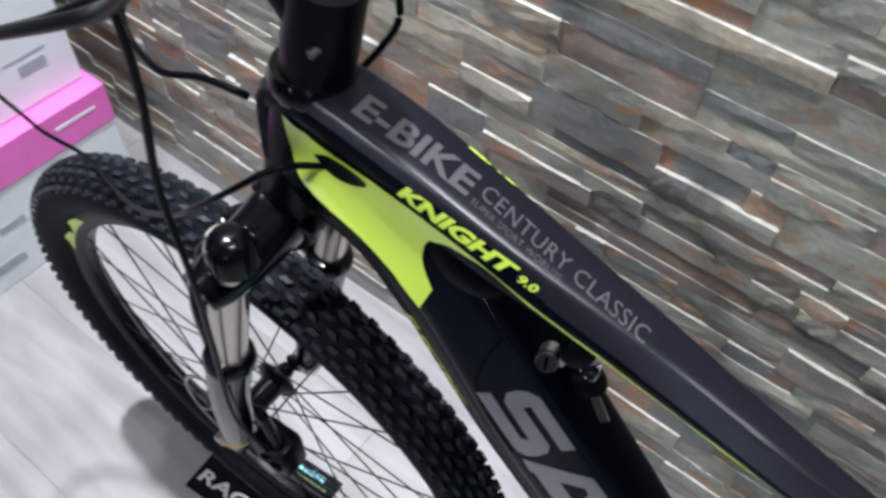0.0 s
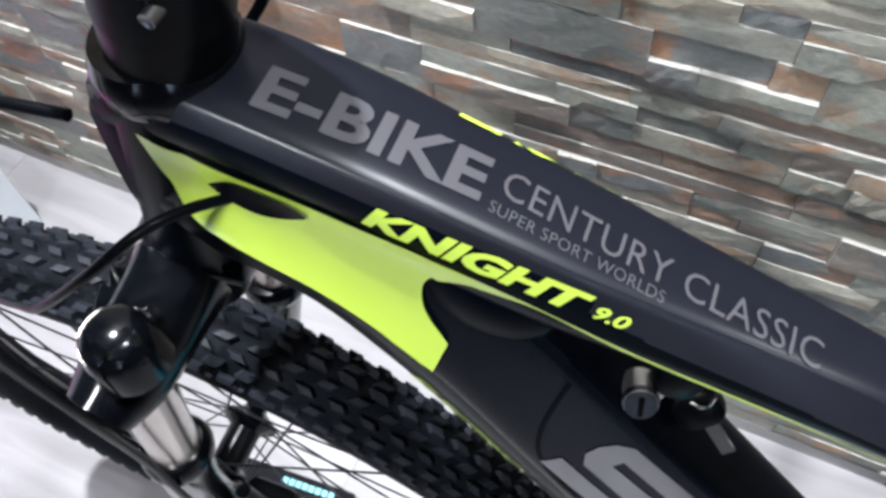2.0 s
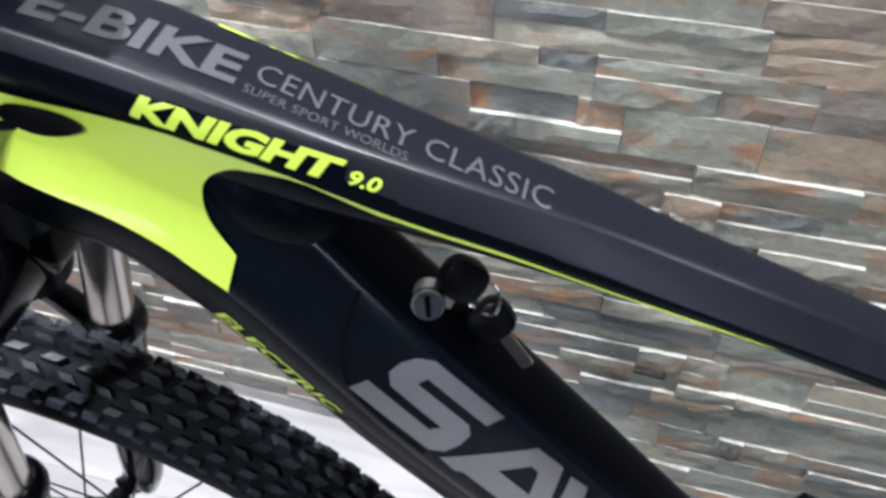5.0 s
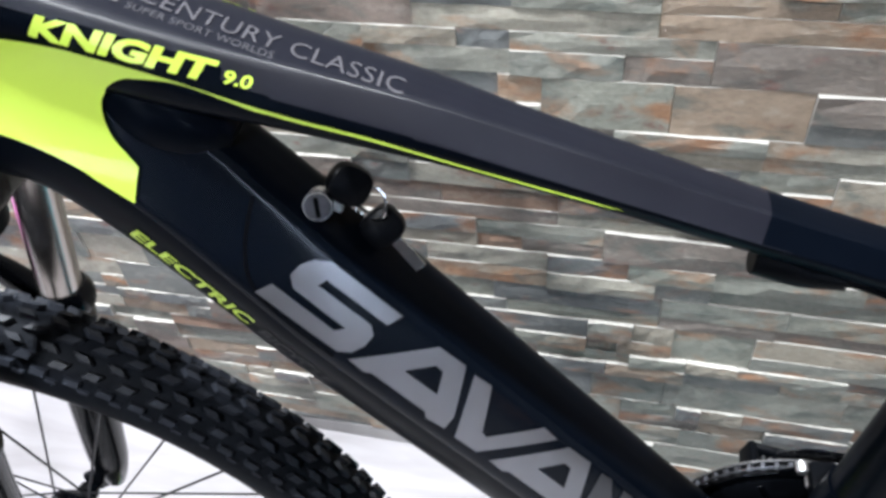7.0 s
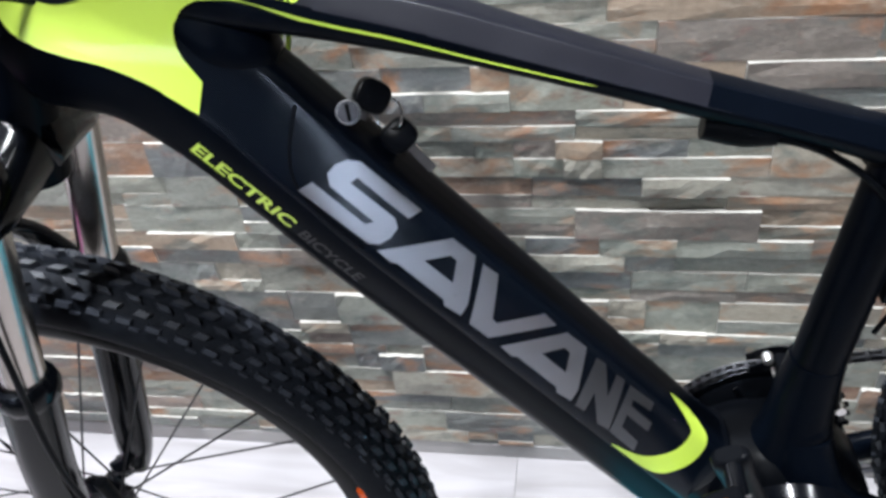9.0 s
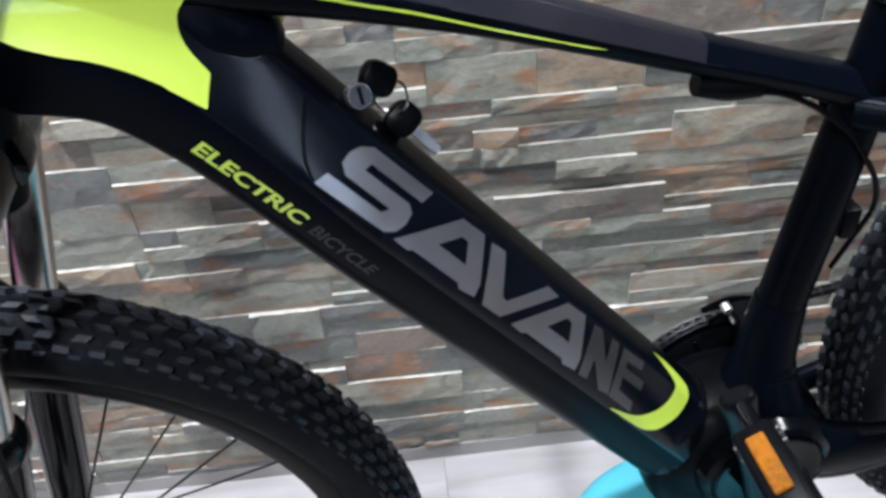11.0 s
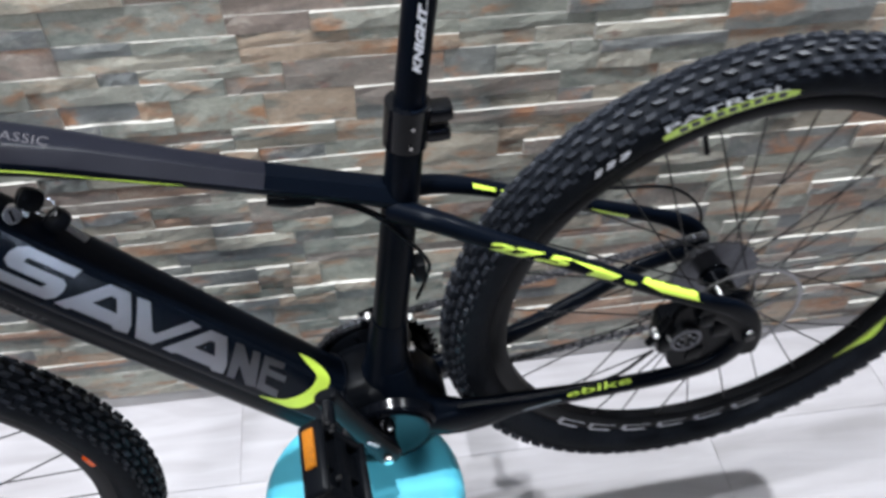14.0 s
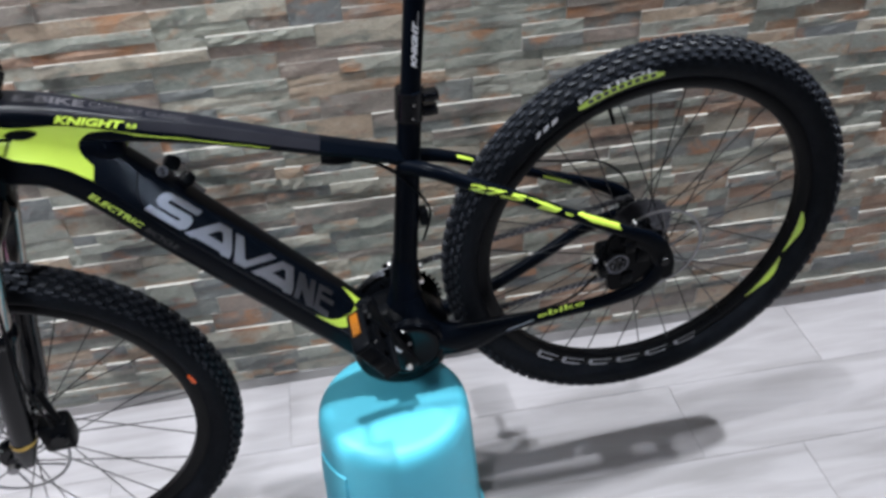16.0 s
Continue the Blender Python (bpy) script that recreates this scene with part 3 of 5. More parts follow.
def build_decals():
    # lime flank with its cut-out, and the tail that runs on along the tube
    upper = curve2([(-0.8825, 0.4165), (-0.863, 0.4055), (-0.843, 0.4005), (-0.807, 0.3950), (-0.780, 0.3880), (-0.752, 0.3785), (-0.728, 0.3690), (-0.709, 0.3615), (-0.667, 0.3470), (-0.624, 0.3310), (-0.560, 0.3085)])
    lower = curve2([(-0.560, 0.3078), (-0.624, 0.3300), (-0.667, 0.3455), (-0.709, 0.3592), (-0.740, 0.3732), (-0.7563, 0.3772), (-0.7704, 0.3774), (-0.7815, 0.3724), (-0.7858, 0.3670), (-0.7866, 0.3590), (-0.7843, 0.3500), (-0.7768, 0.3365)])
    tip = [(-0.7828, 0.3184)]
    under = curve2([(-0.7835, 0.3188), (-0.806, 0.3370), (-0.828, 0.3500), (-0.851, 0.3590), (-0.868, 0.3680), (-0.8790, 0.3830), (-0.8825, 0.4165)])[1:-1]
    port = [(-0.8640, 0.3960), (-0.8560, 0.3990), (-0.8440, 0.3985), (-0.8330, 0.3958), (-0.8265, 0.3910), (-0.8310, 0.3878), (-0.8440, 0.3865), (-0.8560, 0.3900)]
    for side in (NEAR, FAR):
        way = (SLANT[0], -side * SLANT[1], SLANT[2])
        edge = lambda x, y, s=side: (x, s * min(0.036, max(0.022, 0.022 + 0.20 * (0.395 - 0.35 * (x + 0.80) - y))), y)  # noqa: E731
        if side == NEAR:
            flank = decal("flank_decal", flat([upper + lower[1:] + tip + under]), edge, FRAME_SKIN, way, LIME, bike, "lime flank decal", lift=0.0010, bridge=0.006)
            decal("cable_port", flat([curve2(port + port[:1], 4)[:-1]]), edge, surface_of(flank), way, PLASTIC, bike, "black rubber cable port", lift=0.0018, finest=0.0025)
        if side == FAR:
            decal("lettering", lettering("KNIGHT", 0.05), lambda x, y: (-0.7190 - 0.063 * x - 0.003 * y, 0.0240 - 0.0066 * y, 0.3860 + 0.0227 * x), FRAME_SKIN, (-0.34, 0.10, -0.93), LIME, bike, "slanted lime lettering", finest=0.0025)
        else:
            decal("lettering", lettering("KNIGHT", 0.05), on_side((-0.8035, 0.3988), (-0.7322, 0.3765), 0.0118, 0.34, side, 0.024), FRAME_SKIN, way, LIME, bike, "slanted lime lettering", finest=0.0025)
            decal("lettering", lettering("9.0", 0.03), on_side((-0.7270, 0.3745), (-0.7155, 0.3708), 0.0072, 0.2, side, 0.021), FRAME_SKIN, way, LIME, bike, "small lime lettering", finest=0.002)
    # words on the top face: pressed from above, their heads towards the wall
    down = Vector((-0.34, 0.10, -0.93))

    def on_top(u0, l0, u1, l1, height):
        def place(x, y):
            u = u0 + (u1 - u0) * x
            return (u, -(l0 + (l1 - l0) * x) + y * height, 0.4035 - 0.36 * (u + 0.7685))
        return place
    decal("lettering", lettering("E-BIKE", 0.03), on_top(-0.8415, 0.0128, -0.7685, 0.0098, 0.0170), FRAME_SKIN, down, GREY_DECAL, bike, "grey lettering", finest=0.0025)
    decal("lettering", lettering("CENTURY CLASSIC", 0.0, 1.05), on_top(-0.7635, 0.0040, -0.6535, 0.0122, 0.0105), FRAME_SKIN, down, GREY_DECAL, bike, "grey lettering", finest=0.0025)
    decal("lettering", lettering("SUPER SPORT WORLDS", 0.0, 1.05), on_top(-0.7650, 0.0113, -0.7056, 0.0142, 0.0043), FRAME_SKIN, down, DIM_DECAL, bike, "dim grey lettering", finest=0.0025)
    # on the down tube
    decal("lettering", lettering("ELECTRIC", 0.03), on_side((-0.7990, 0.2955), (-0.7515, 0.2365), 0.0100, 0.1, NEAR, 0.042), FRAME_SKIN, LEVEL, LIME, bike, "lime lettering", finest=0.0025)
    decal("lettering", lettering("BICYCLE", 0.02), on_side((-0.7475, 0.2310), (-0.7170, 0.1910), 0.0090, 0.1, NEAR, 0.043), FRAME_SKIN, LEVEL, FAINT_DECAL, bike, "dim grey lettering", finest=0.0025)
    along, up = Vector((0.612, -0.791)), Vector((0.791, 0.612))
    inward = (-0.392, 0.868, -0.304)

    def band(x, y):
        q = along * x + up * (-0.4185 + y)
        return (q.x, -0.0425 + 0.555 * y, q.y)

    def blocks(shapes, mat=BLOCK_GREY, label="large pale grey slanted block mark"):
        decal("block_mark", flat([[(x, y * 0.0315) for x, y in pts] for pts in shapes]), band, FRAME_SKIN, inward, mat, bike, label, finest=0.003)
    blocks([[(-0.6607 + x, y) for x, y in pts] for pts in (
        [(0.0, -0.02), (0.054, 0.0), (0.052, 0.235), (0.003, 0.235)],
        [(0.054, 0.0), (0.0605, 0.12), (0.0632, 0.32), (0.0625, 0.53), (0.0571, 0.635), (0.050, 0.635), (0.048, 0.36), (0.0445, 0.235), (0.052, 0.235)],
        [(0.0125, 0.37), (0.048, 0.36), (0.050, 0.635), (0.0209, 0.625)],
        [(0.0125, 0.37), (0.0209, 0.625), (0.0221, 0.765), (0.0176, 1.01), (0.0100, 0.88), (0.0065, 0.70), (0.0065, 0.50)],
        [(0.0221, 0.765), (0.0641, 0.775), (0.0672, 1.03), (0.0176, 1.01)])])
    wedge = [(0.0, 0.0), (0.0337, 1.0), (0.0545, 1.02), (0.0730, 0.25), (0.0745, 0.0), (0.0605, -0.04), (0.0570, 0.04), (0.0160, 0.04), (0.0122, -0.02)]
    window = [(0.0290, 0.38), (0.0545, 0.38), (0.0463, 0.73), (0.0403, 0.74)]
    for s0 in (-0.5989, -0.4859):
        blocks([holed([(s0 + x, y) for x, y in wedge], [(s0 + x, y) for x, y in window])])
    blocks([[(-0.5366, 0.99), (-0.5229, 1.02), (-0.5046, 0.32), (-0.5001, 0.30), (-0.4759, 1.01), (-0.4627, 0.98), (-0.4971, -0.01), (-0.5153, -0.02)]])
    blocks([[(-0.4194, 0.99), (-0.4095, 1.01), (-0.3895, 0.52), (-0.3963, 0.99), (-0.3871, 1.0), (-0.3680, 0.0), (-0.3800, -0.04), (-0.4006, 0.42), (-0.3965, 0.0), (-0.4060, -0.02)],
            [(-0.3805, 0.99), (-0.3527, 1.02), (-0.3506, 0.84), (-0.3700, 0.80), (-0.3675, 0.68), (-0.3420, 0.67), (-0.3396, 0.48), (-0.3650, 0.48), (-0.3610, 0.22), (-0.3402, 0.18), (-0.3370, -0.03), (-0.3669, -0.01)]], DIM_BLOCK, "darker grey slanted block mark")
    # lime band round the foot of the battery
    outer = curve2([(-0.3352, 1.40), (-0.3124, 1.40), (-0.2912, 1.25), (-0.2855, 1.0), (-0.2859, 0.53), (-0.2967, 0.06), (-0.3099, -0.15), (-0.3271, -0.20), (-0.3560, -0.21)])
    inner = curve2([(-0.3560, -0.19), (-0.3292, -0.02), (-0.3135, 0.29), (-0.3059, 0.63), (-0.3052, 0.94), (-0.3098, 1.12), (-0.3352, 1.38)])
    decal("battery_band", flat([[(x, y * 0.0315) for x, y in outer + inner]]), band, FRAME_SKIN, inward, LIME, bike, "lime band round the battery's foot", finest=0.003)


build_decals()


def build_battery():
    """The battery's lid seam is a groove strip; lock barrel at its head."""
    seam = curve2([(-0.7245, 0.3170), (-0.7300, 0.3060), (-0.7365, 0.2900), (-0.7395, 0.2740), (-0.7365, 0.2590), (-0.7260, 0.2420), (-0.7080, 0.2185)])
    decal("battery_seam", flat(ribbon(seam, 0.0022)), lambda x, y: (x, -0.036, y), FRAME_SKIN, (-0.392, 0.868, -0.304), PLASTIC, bike, "dark seam of the battery lid", lift=0.0004)
    c = Vector((-0.7055, -0.0074, 0.2965))
    q = Vector((0.22, -0.86, 0.46)).normalized()
    lock = part("lock", rod(c - q * 0.005, c + q * 0.010, 0.0070, 28), SATIN_STEEL, bike, "bright steel battery lock barrel")
    part("lock_rim", rod(c + q * 0.007, c + q * 0.0115, 0.0076, 28, r2=0.0064), CASSETTE, lock)
    part("keyway", box_bm(-0.0012, 0.0012, -0.005, 0.005, 0.0105, 0.0122, 0.0004, segments=1), PLASTIC, lock, matrix=Matrix.Translation(c) @ q.to_track_quat("Z", "Y").to_matrix().to_4x4())
    return c, q


LOCK_AT, LOCK_WAY = build_battery()


def build_keys():
    keys = new("bunch_of_keys")
    keys.matrix_basis = BIKE
    tagged(keys, "two keys with black plastic heads stuck in the battery lock", "keys")

    def head(c, turn, reach):
        m = Matrix.Translation(c) @ Euler([radians(v) for v in turn]).to_matrix().to_4x4()
        rim = [(0.0110 * math.copysign(abs(math.cos(a)) ** 0.7, math.cos(a)), 0.0102 * math.copysign(abs(math.sin(a)) ** 0.7, math.sin(a))) for a in [2 * math.pi * k / 24 for k in range(24)]]
        bm = bmesh.new()
        rings = [[bm.verts.new((x * f, y, z * f)) for x, z in rim] for f, y in ((0.84, -0.0050), (0.96, -0.0040), (1.0, -0.0015), (1.0, 0.0015), (0.96, 0.0040), (0.84, 0.0050))]
        for a, b in zip(rings, rings[1:]):
            for k in range(24):
                bm.faces.new((a[k], a[(k + 1) % 24], b[(k + 1) % 24], b[k]))
        bm.faces.new(rings[0])
        bm.faces.new(rings[-1])
        bmesh.ops.recalc_face_normals(bm, faces=bm.faces)
        key = part("key_head", bm, PLASTIC, keys, matrix=m)
        part("key_blade", box_bm(-0.0035, 0.0035, -0.001, 0.001, -reach, -0.008, 0.0006, segments=1), CHROME, key)
        return key
    head(LOCK_AT + Vector((0.0140, 0.0084, 0.0050)), (-20, 40, 15), 0.016)
    head(LOCK_AT + Vector((0.0255, 0.0114, -0.0255)), (-30, -32, 25), 0.030)
    ring = bmesh.new()
    c = LOCK_AT + Vector((0.020, 0.0100, -0.009))
    pts = [(c.x + 0.010 * math.cos(k * math.pi / 6), c.y + 0.003 * math.sin(k * math.pi / 3), c.z + 0.010 * math.sin(k * math.pi / 6)) for k in range(13)]
    part("key_ring", cable(pts, 0.0009, 6, 3, ring), CHROME, keys, "thin steel split ring")


build_keys()


def build_motor():
    cx, cz = -0.428, -0.104
    hub = part("motor_housing", lathe([(0.0, -0.050), (0.046, -0.050), (0.066, -0.045), (0.080, -0.033), (0.084, -0.018), (0.084, 0.02), (0.070, 0.042), (0.03, 0.048), (0.0, 0.048)], (cx, 0, cz), "y", 56), PLASTIC, bike)
    part("motor_cap", lathe([(0.0, -0.0625), (0.034, -0.0625), (0.040, -0.0640), (0.045, -0.0640), (0.0475, -0.0610), (0.050, -0.0630), (0.055, -0.0600), (0.058, -0.050), (0.0, -0.046)], (-0.420, 0, -0.082), "y", 56), MOTOR_GLOSS, hub, "glossy black motor cap")
    part("bolt", lathe([(0.0, -0.0545), (0.0024, -0.0545), (0.003, -0.053), (0.003, -0.044), (0.0, -0.044)], (-0.4215, -0.011, -0.066), "y", 16), SATIN_STEEL, hub, "small bright bolt")
    bridge = loft([(-0.409, -0.006, 0.01, 0.021, 0.021), (-0.408, -0.016, -0.028, 0.026, 0.026), (-0.398, -0.028, -0.058, 0.026, 0.027), (-0.375, -0.040, -0.082, 0.026, 0.024), (-0.335, -0.046, -0.092, 0.027, 0.0145), (-0.29, -0.0495, -0.088, 0.022, 0.0100)], power=2.2)
    part("motor_bracket", bridge, FRAME_BLACK, bike)
    # smooth shell from the foot of the down tube round the motor to the seat tube
    shell = loft([(-0.4960, 0, -0.0490, 0.0440, 0.0425), (-0.4780, 0, -0.0740, 0.0500, 0.0440), (-0.4560, 0, -0.0960, 0.0590, 0.0470), (-0.4300, 0, -0.1060, 0.0660, 0.0490), (-0.4020, 0, -0.0980, 0.0600, 0.0470), (-0.3800, 0, -0.0860, 0.0440, 0.0400), (-0.3640, 0, -0.0780, 0.0240, 0.0240)], power=2.3)
    part("motor_shell", shell, MOTOR_GLOSS, bike)
    foot = loft([(-0.4030, 0, 0.060, 0.0200, 0.0200), (-0.4070, -0.002, 0.030, 0.0225, 0.0225), (-0.4105, -0.006, 0.000, 0.0250, 0.0250), (-0.4135, -0.008, -0.030, 0.0320, 0.0310), (-0.4170, -0.006, -0.060, 0.0460, 0.0410)], power=2.1)
    part("seat_tube_foot", foot, FRAME_BLACK, bike)
    return hub


motor = build_motor()
BB = Vector((-0.42, 0, -0.085))


def build_cranks():
    for side in (NEAR, FAR):
        d = Vector((-0.052, 0, 0.153)) if side == NEAR else Vector((0.052, 0, -0.153))
        a = Vector((-0.430, side * 0.080, -0.087))
        b = a + d + Vector((0, side * 0.012, 0))
        arm = part("crank_arm", loft([(*(a - d * 0.08), 0.013, 0.008), (*a, 0.016, 0.009), (*(a + (b - a) * 0.3), 0.0125, 0.008), (*(a + (b - a) * 0.8), 0.0115, 0.007), (*b, 0.013, 0.008), (*(b + d * 0.04), 0.009, 0.006)], power=2.6), PLASTIC, bike)
        part("spindle", lathe([(0.0, -0.03), (0.012, -0.03), (0.014, 0.0), (0.0, 0.0)] if side == FAR else [(0.0, 0.0), (0.016, 0.0), (0.012, 0.03), (0.0, 0.03)], a, "y", 24), GLOSS_BLACK, arm)
        part("axle_bolt", lathe([(0.0, -0.005), (0.0048, -0.005), (0.006, -0.003), (0.006, 0.002), (0.0, 0.002)], a + Vector((0, side * 0.0095, 0)), "y", 18), CHROME, arm, "chrome axle bolt")
        if side == NEAR:
            m = a + (b - a) * 0.29 + Vector((0.001, -0.0095, 0))
            part("maker_mark", box_bm(-0.0085, 0.0085, -0.0006, 0.0006, -0.0022, 0.0022, 0.0004, segments=1), WHITE_DECAL, arm, "small white bar mark", smooth=False, matrix=Matrix.Translation(m) @ Matrix.Rotation(radians(52), 4, "Y"))
        # pedal, hanging on edge
        c = b + Vector((0.0, side * 0.074, 0.0))
        inner, outer = (0.030, -0.046) if side == NEAR else (0.046, -0.030)
        tilt = pose(c.x, c.y, c.z, 0, 60 if side == NEAR else 20, 0)
        bm = bmesh.new()
        for x0, x1 in ((-0.038, -0.029), (0.029, 0.038)):
            box_bm(x0, x1, outer, inner, -0.0135, 0.0135, 0.004, bm, 3)
        for y0, y1 in ((outer, outer + 0.01), (inner - 0.01, inner)):
            box_bm(-0.034, 0.034, y0, y1, -0.0125, 0.0125, 0.005, bm, 3)
        box_bm(-0.010, 0.010, outer - 0.002, inner + 0.002, -0.010, 0.010, 0.004, bm)
        box_bm(-0.031, 0.031, -0.014, 0.014, -0.006, 0.006, 0.002, bm)
        pedal = part("pedal", bm, PLASTIC, bike, matrix=tilt)
        for x0, x1 in ((-0.0415, -0.0375), (0.0375, 0.0415)):
            part("reflector", box_bm(x0, x1, -0.020, 0.020, -0.006, 0.006, 0.001, segments=1), ORANGE, pedal, "orange prismatic reflector", smooth=False)
        for x, y in ((-0.026, 0.026), (-0.020, 0.020), (-0.018, 0.026), (-0.018, -0.028)):
            for z in (-0.0135, 0.0135):
                part("grip_pin", lathe([(0.0, -0.0022), (0.0016, -0.0022), (0.0018, 0.0022), (0.0, 0.0022)], (x, y, z), "z", 8), STEEL, pedal)
        part("pedal_axle", rod((0, -side * 0.028, 0), (0, -side * 0.074, 0), 0.0065, 16), GLOSS_BLACK, pedal)
    # chainring on the far side
    bm = bmesh.new()
    y = 0.054
    lathe([(0.058, y - 0.002), (0.074, y - 0.002), (0.074, y + 0.002), (0.058, y + 0.002), (0.058, y - 0.002)], BB, "y", 72, bm)
    for k in range(4):
        an = math.pi * k / 2 + 0.4
        rod(BB + Vector((0.018 * math.cos(an), y, 0.018 * math.sin(an))), BB + Vector((0.062 * math.cos(an), y, 0.062 * math.sin(an))), 0.007, 8, bm)
    for k in range(38):
        an = 2 * math.pi * k / 38
        p = BB + Vector((0.076 * math.cos(an), y, 0.076 * math.sin(an)))
        rod(p - Vector((0, 0.0015, 0)), p + Vector((0, 0.0015, 0)), 0.0028, 6, bm)
    ring = part("chainring", bm, GLOSS_BLACK, bike)
    part("guard", lathe([(0.014, y - 0.006), (0.066, y - 0.006), (0.068, y - 0.0045), (0.066, y - 0.003), (0.014, y - 0.003), (0.014, y - 0.006)], BB, "y", 60), PLASTIC, ring)
    # chain: outer plates over both runs
    link_me = bpy.data.meshes.new("chain_link")
    bm = box_bm(-0.0072, 0.0072, -0.0035, -0.0022, -0.0036, 0.0036, 0.0012, segments=1)
    box_bm(-0.0072, 0.0072, 0.0022, 0.0035, -0.0036, 0.0036, 0.0012, bm, 1)
    plates = len(bm.faces)
    rod((-0.004, -0.0042, 0), (-0.004, 0.0042, 0), 0.0026, 6, bm)
    bm.faces.ensure_lookup_table()
    for f in bm.faces[plates:]:
        f.material_index = 1
    bm.to_mesh(link_me)
    bm.free()
    link_me.materials.append(CASSETTE)
    link_me.materials.append(STEEL)
    chain = new("chain")
    chain.parent = bike
    run = []
    R1, R2 = 0.0785, 0.034
    for k in range(27):
        an = radians(80 + 180 * k / 26)
        run.append(BB + Vector((R1 * math.cos(an), 0.054, R1 * math.sin(an))))
    top_a, top_b = BB + Vector((R1 * math.cos(radians(80)), 0.054, R1 * math.sin(radians(80)))), Vector((-0.006, 0.05, 0.044))
    low_a, low_b = BB + Vector((R1 * math.cos(radians(260)), 0.054, R1 * math.sin(radians(260)))), Vector((-0.02, 0.052, -0.128))
    path = [top_b + (top_a - top_b) * k / 30 for k in range(30)] + run + [low_a + (low_b - low_a) * k / 30 for k in range(1, 31)]
    for a, b in zip(path, path[1:]):
        d = b - a
        an = math.atan2(d.z, d.x)
        ob = new("chain_link", link_me)
        ob.parent = chain
        ob.matrix_basis = Matrix.Translation((a + b) / 2) @ Matrix.Rotation(-an, 4, "Y")


build_cranks()


def build_front_mech():
    """Front derailleur on the seat tube, over the chainring."""
    c = Vector((-0.405, 0.050, 0.004))
    mech = part("front_derailleur", box_bm(c.x - 0.015, c.x + 0.006, 0.012, 0.046, c.z - 0.004, c.z + 0.014, 0.004), PLASTIC, bike, "black front derailleur with bright bolts")
    for y in (0.047, 0.061):
        part("cage", loft([(c.x - 0.030, y, c.z - 0.010, 0.006, 0.0012), (c.x - 0.006, y, c.z - 0.004, 0.008, 0.0012), (c.x + 0.026, y, c.z - 0.010, 0.007, 0.0012)], power=3), GLOSS_BLACK, mech)
    for x, y, z, r in ((-0.020, 0.040, 0.014, 0.0042), (-0.013, 0.036, 0.002, 0.0034), (0.030, 0.044, -0.006, 0.0036)):
        part("mech_bolt", lathe([(0.0, y - 0.006), (r * 0.8, y - 0.006), (r, y - 0.004), (r, y + 0.002), (0.0, y + 0.002)], (c.x + x, 0, c.z + z), "y", 12), SATIN_STEEL, mech, "bright steel bolt")
    part("mech_band", loft([(-0.4045, 0, 0.012, 0.0215, 0.0215), (-0.4020, 0, 0.026, 0.0215, 0.0215)], power=2, steps=2), GLOSS_BLACK, mech)
    part("band_bolt", lathe([(0.0, -0.004), (0.004, -0.004), (0.004, 0.003), (0.0, 0.003)], (-0.384, -0.012, 0.016), "y", 12), CHROME, mech)


build_front_mech()


def build_seatpost():
    post = part("seat_post", loft([(-0.3715, 0, 0.30, 0.0140, 0.0140), (-0.3480, 0, 0.4655, 0.0140, 0.0140), (-0.3325, 0, 0.575, 0.0140, 0.0140)], power=2, steps=3), FRAME_BLACK, bike)
    skin = surface_of(post)
    decal("lettering", lettering("KNIGHT", 0.05), on_side((-0.3572, 0.3975), (-0.3492, 0.4560), 0.0080, 0.45), skin, (0.05, 0.8, -0.6), WHITE_DECAL, post, "white lettering")
    decal("post_line", flat([[(-0.3540, 0.400), (-0.3468, 0.456), (-0.3462, 0.456), (-0.3534, 0.400)]]), lambda x, y: (x, -0.014, y), skin, (0.05, 0.8, -0.6), WHITE_DECAL, post, "thin white line")
    clamp = part("seat_clamp", loft([(-0.3715, 0, 0.302, 0.0202, 0.0202), (-0.3665, 0, 0.345, 0.0202, 0.0202)], power=2, steps=2), GLOSS_BLACK, bike)
    part("clamp_lug", box_bm(-0.353, -0.331, -0.010, 0.010, 0.303, 0.317, 0.003), GLOSS_BLACK, clamp)
    part("clamp_lug", box_bm(-0.350, -0.328, -0.010, 0.010, 0.324, 0.339, 0.004), GLOSS_BLACK, clamp)
    for z in (0.311, 0.331):
        part("clamp_bolt", lathe([(0.0, -0.002), (0.0017, -0.002), (0.0019, 0.002), (0.0, 0.002)], (-0.3710 + (z - 0.30) * 0.15, -0.0202, z), "y", 12), CHROME, clamp)
    return post


seat_post = build_seatpost()

R_MID, R_TUBE = 0.3165, 0.0275


def tyre_bm():
    """Carcass, open at the bead."""
    prof = [(0.2915, -0.0128), (0.2955, -0.0165)]
    for k in range(23):
        an = radians(-128 + 256 * k / 22)
        prof.append((R_MID + R_TUBE * math.cos(an), R_TUBE * math.sin(an)))
    prof += [(0.2955, 0.0165), (0.2915, 0.0128)]
    return lathe(prof, (0, 0, 0), "y", 120)


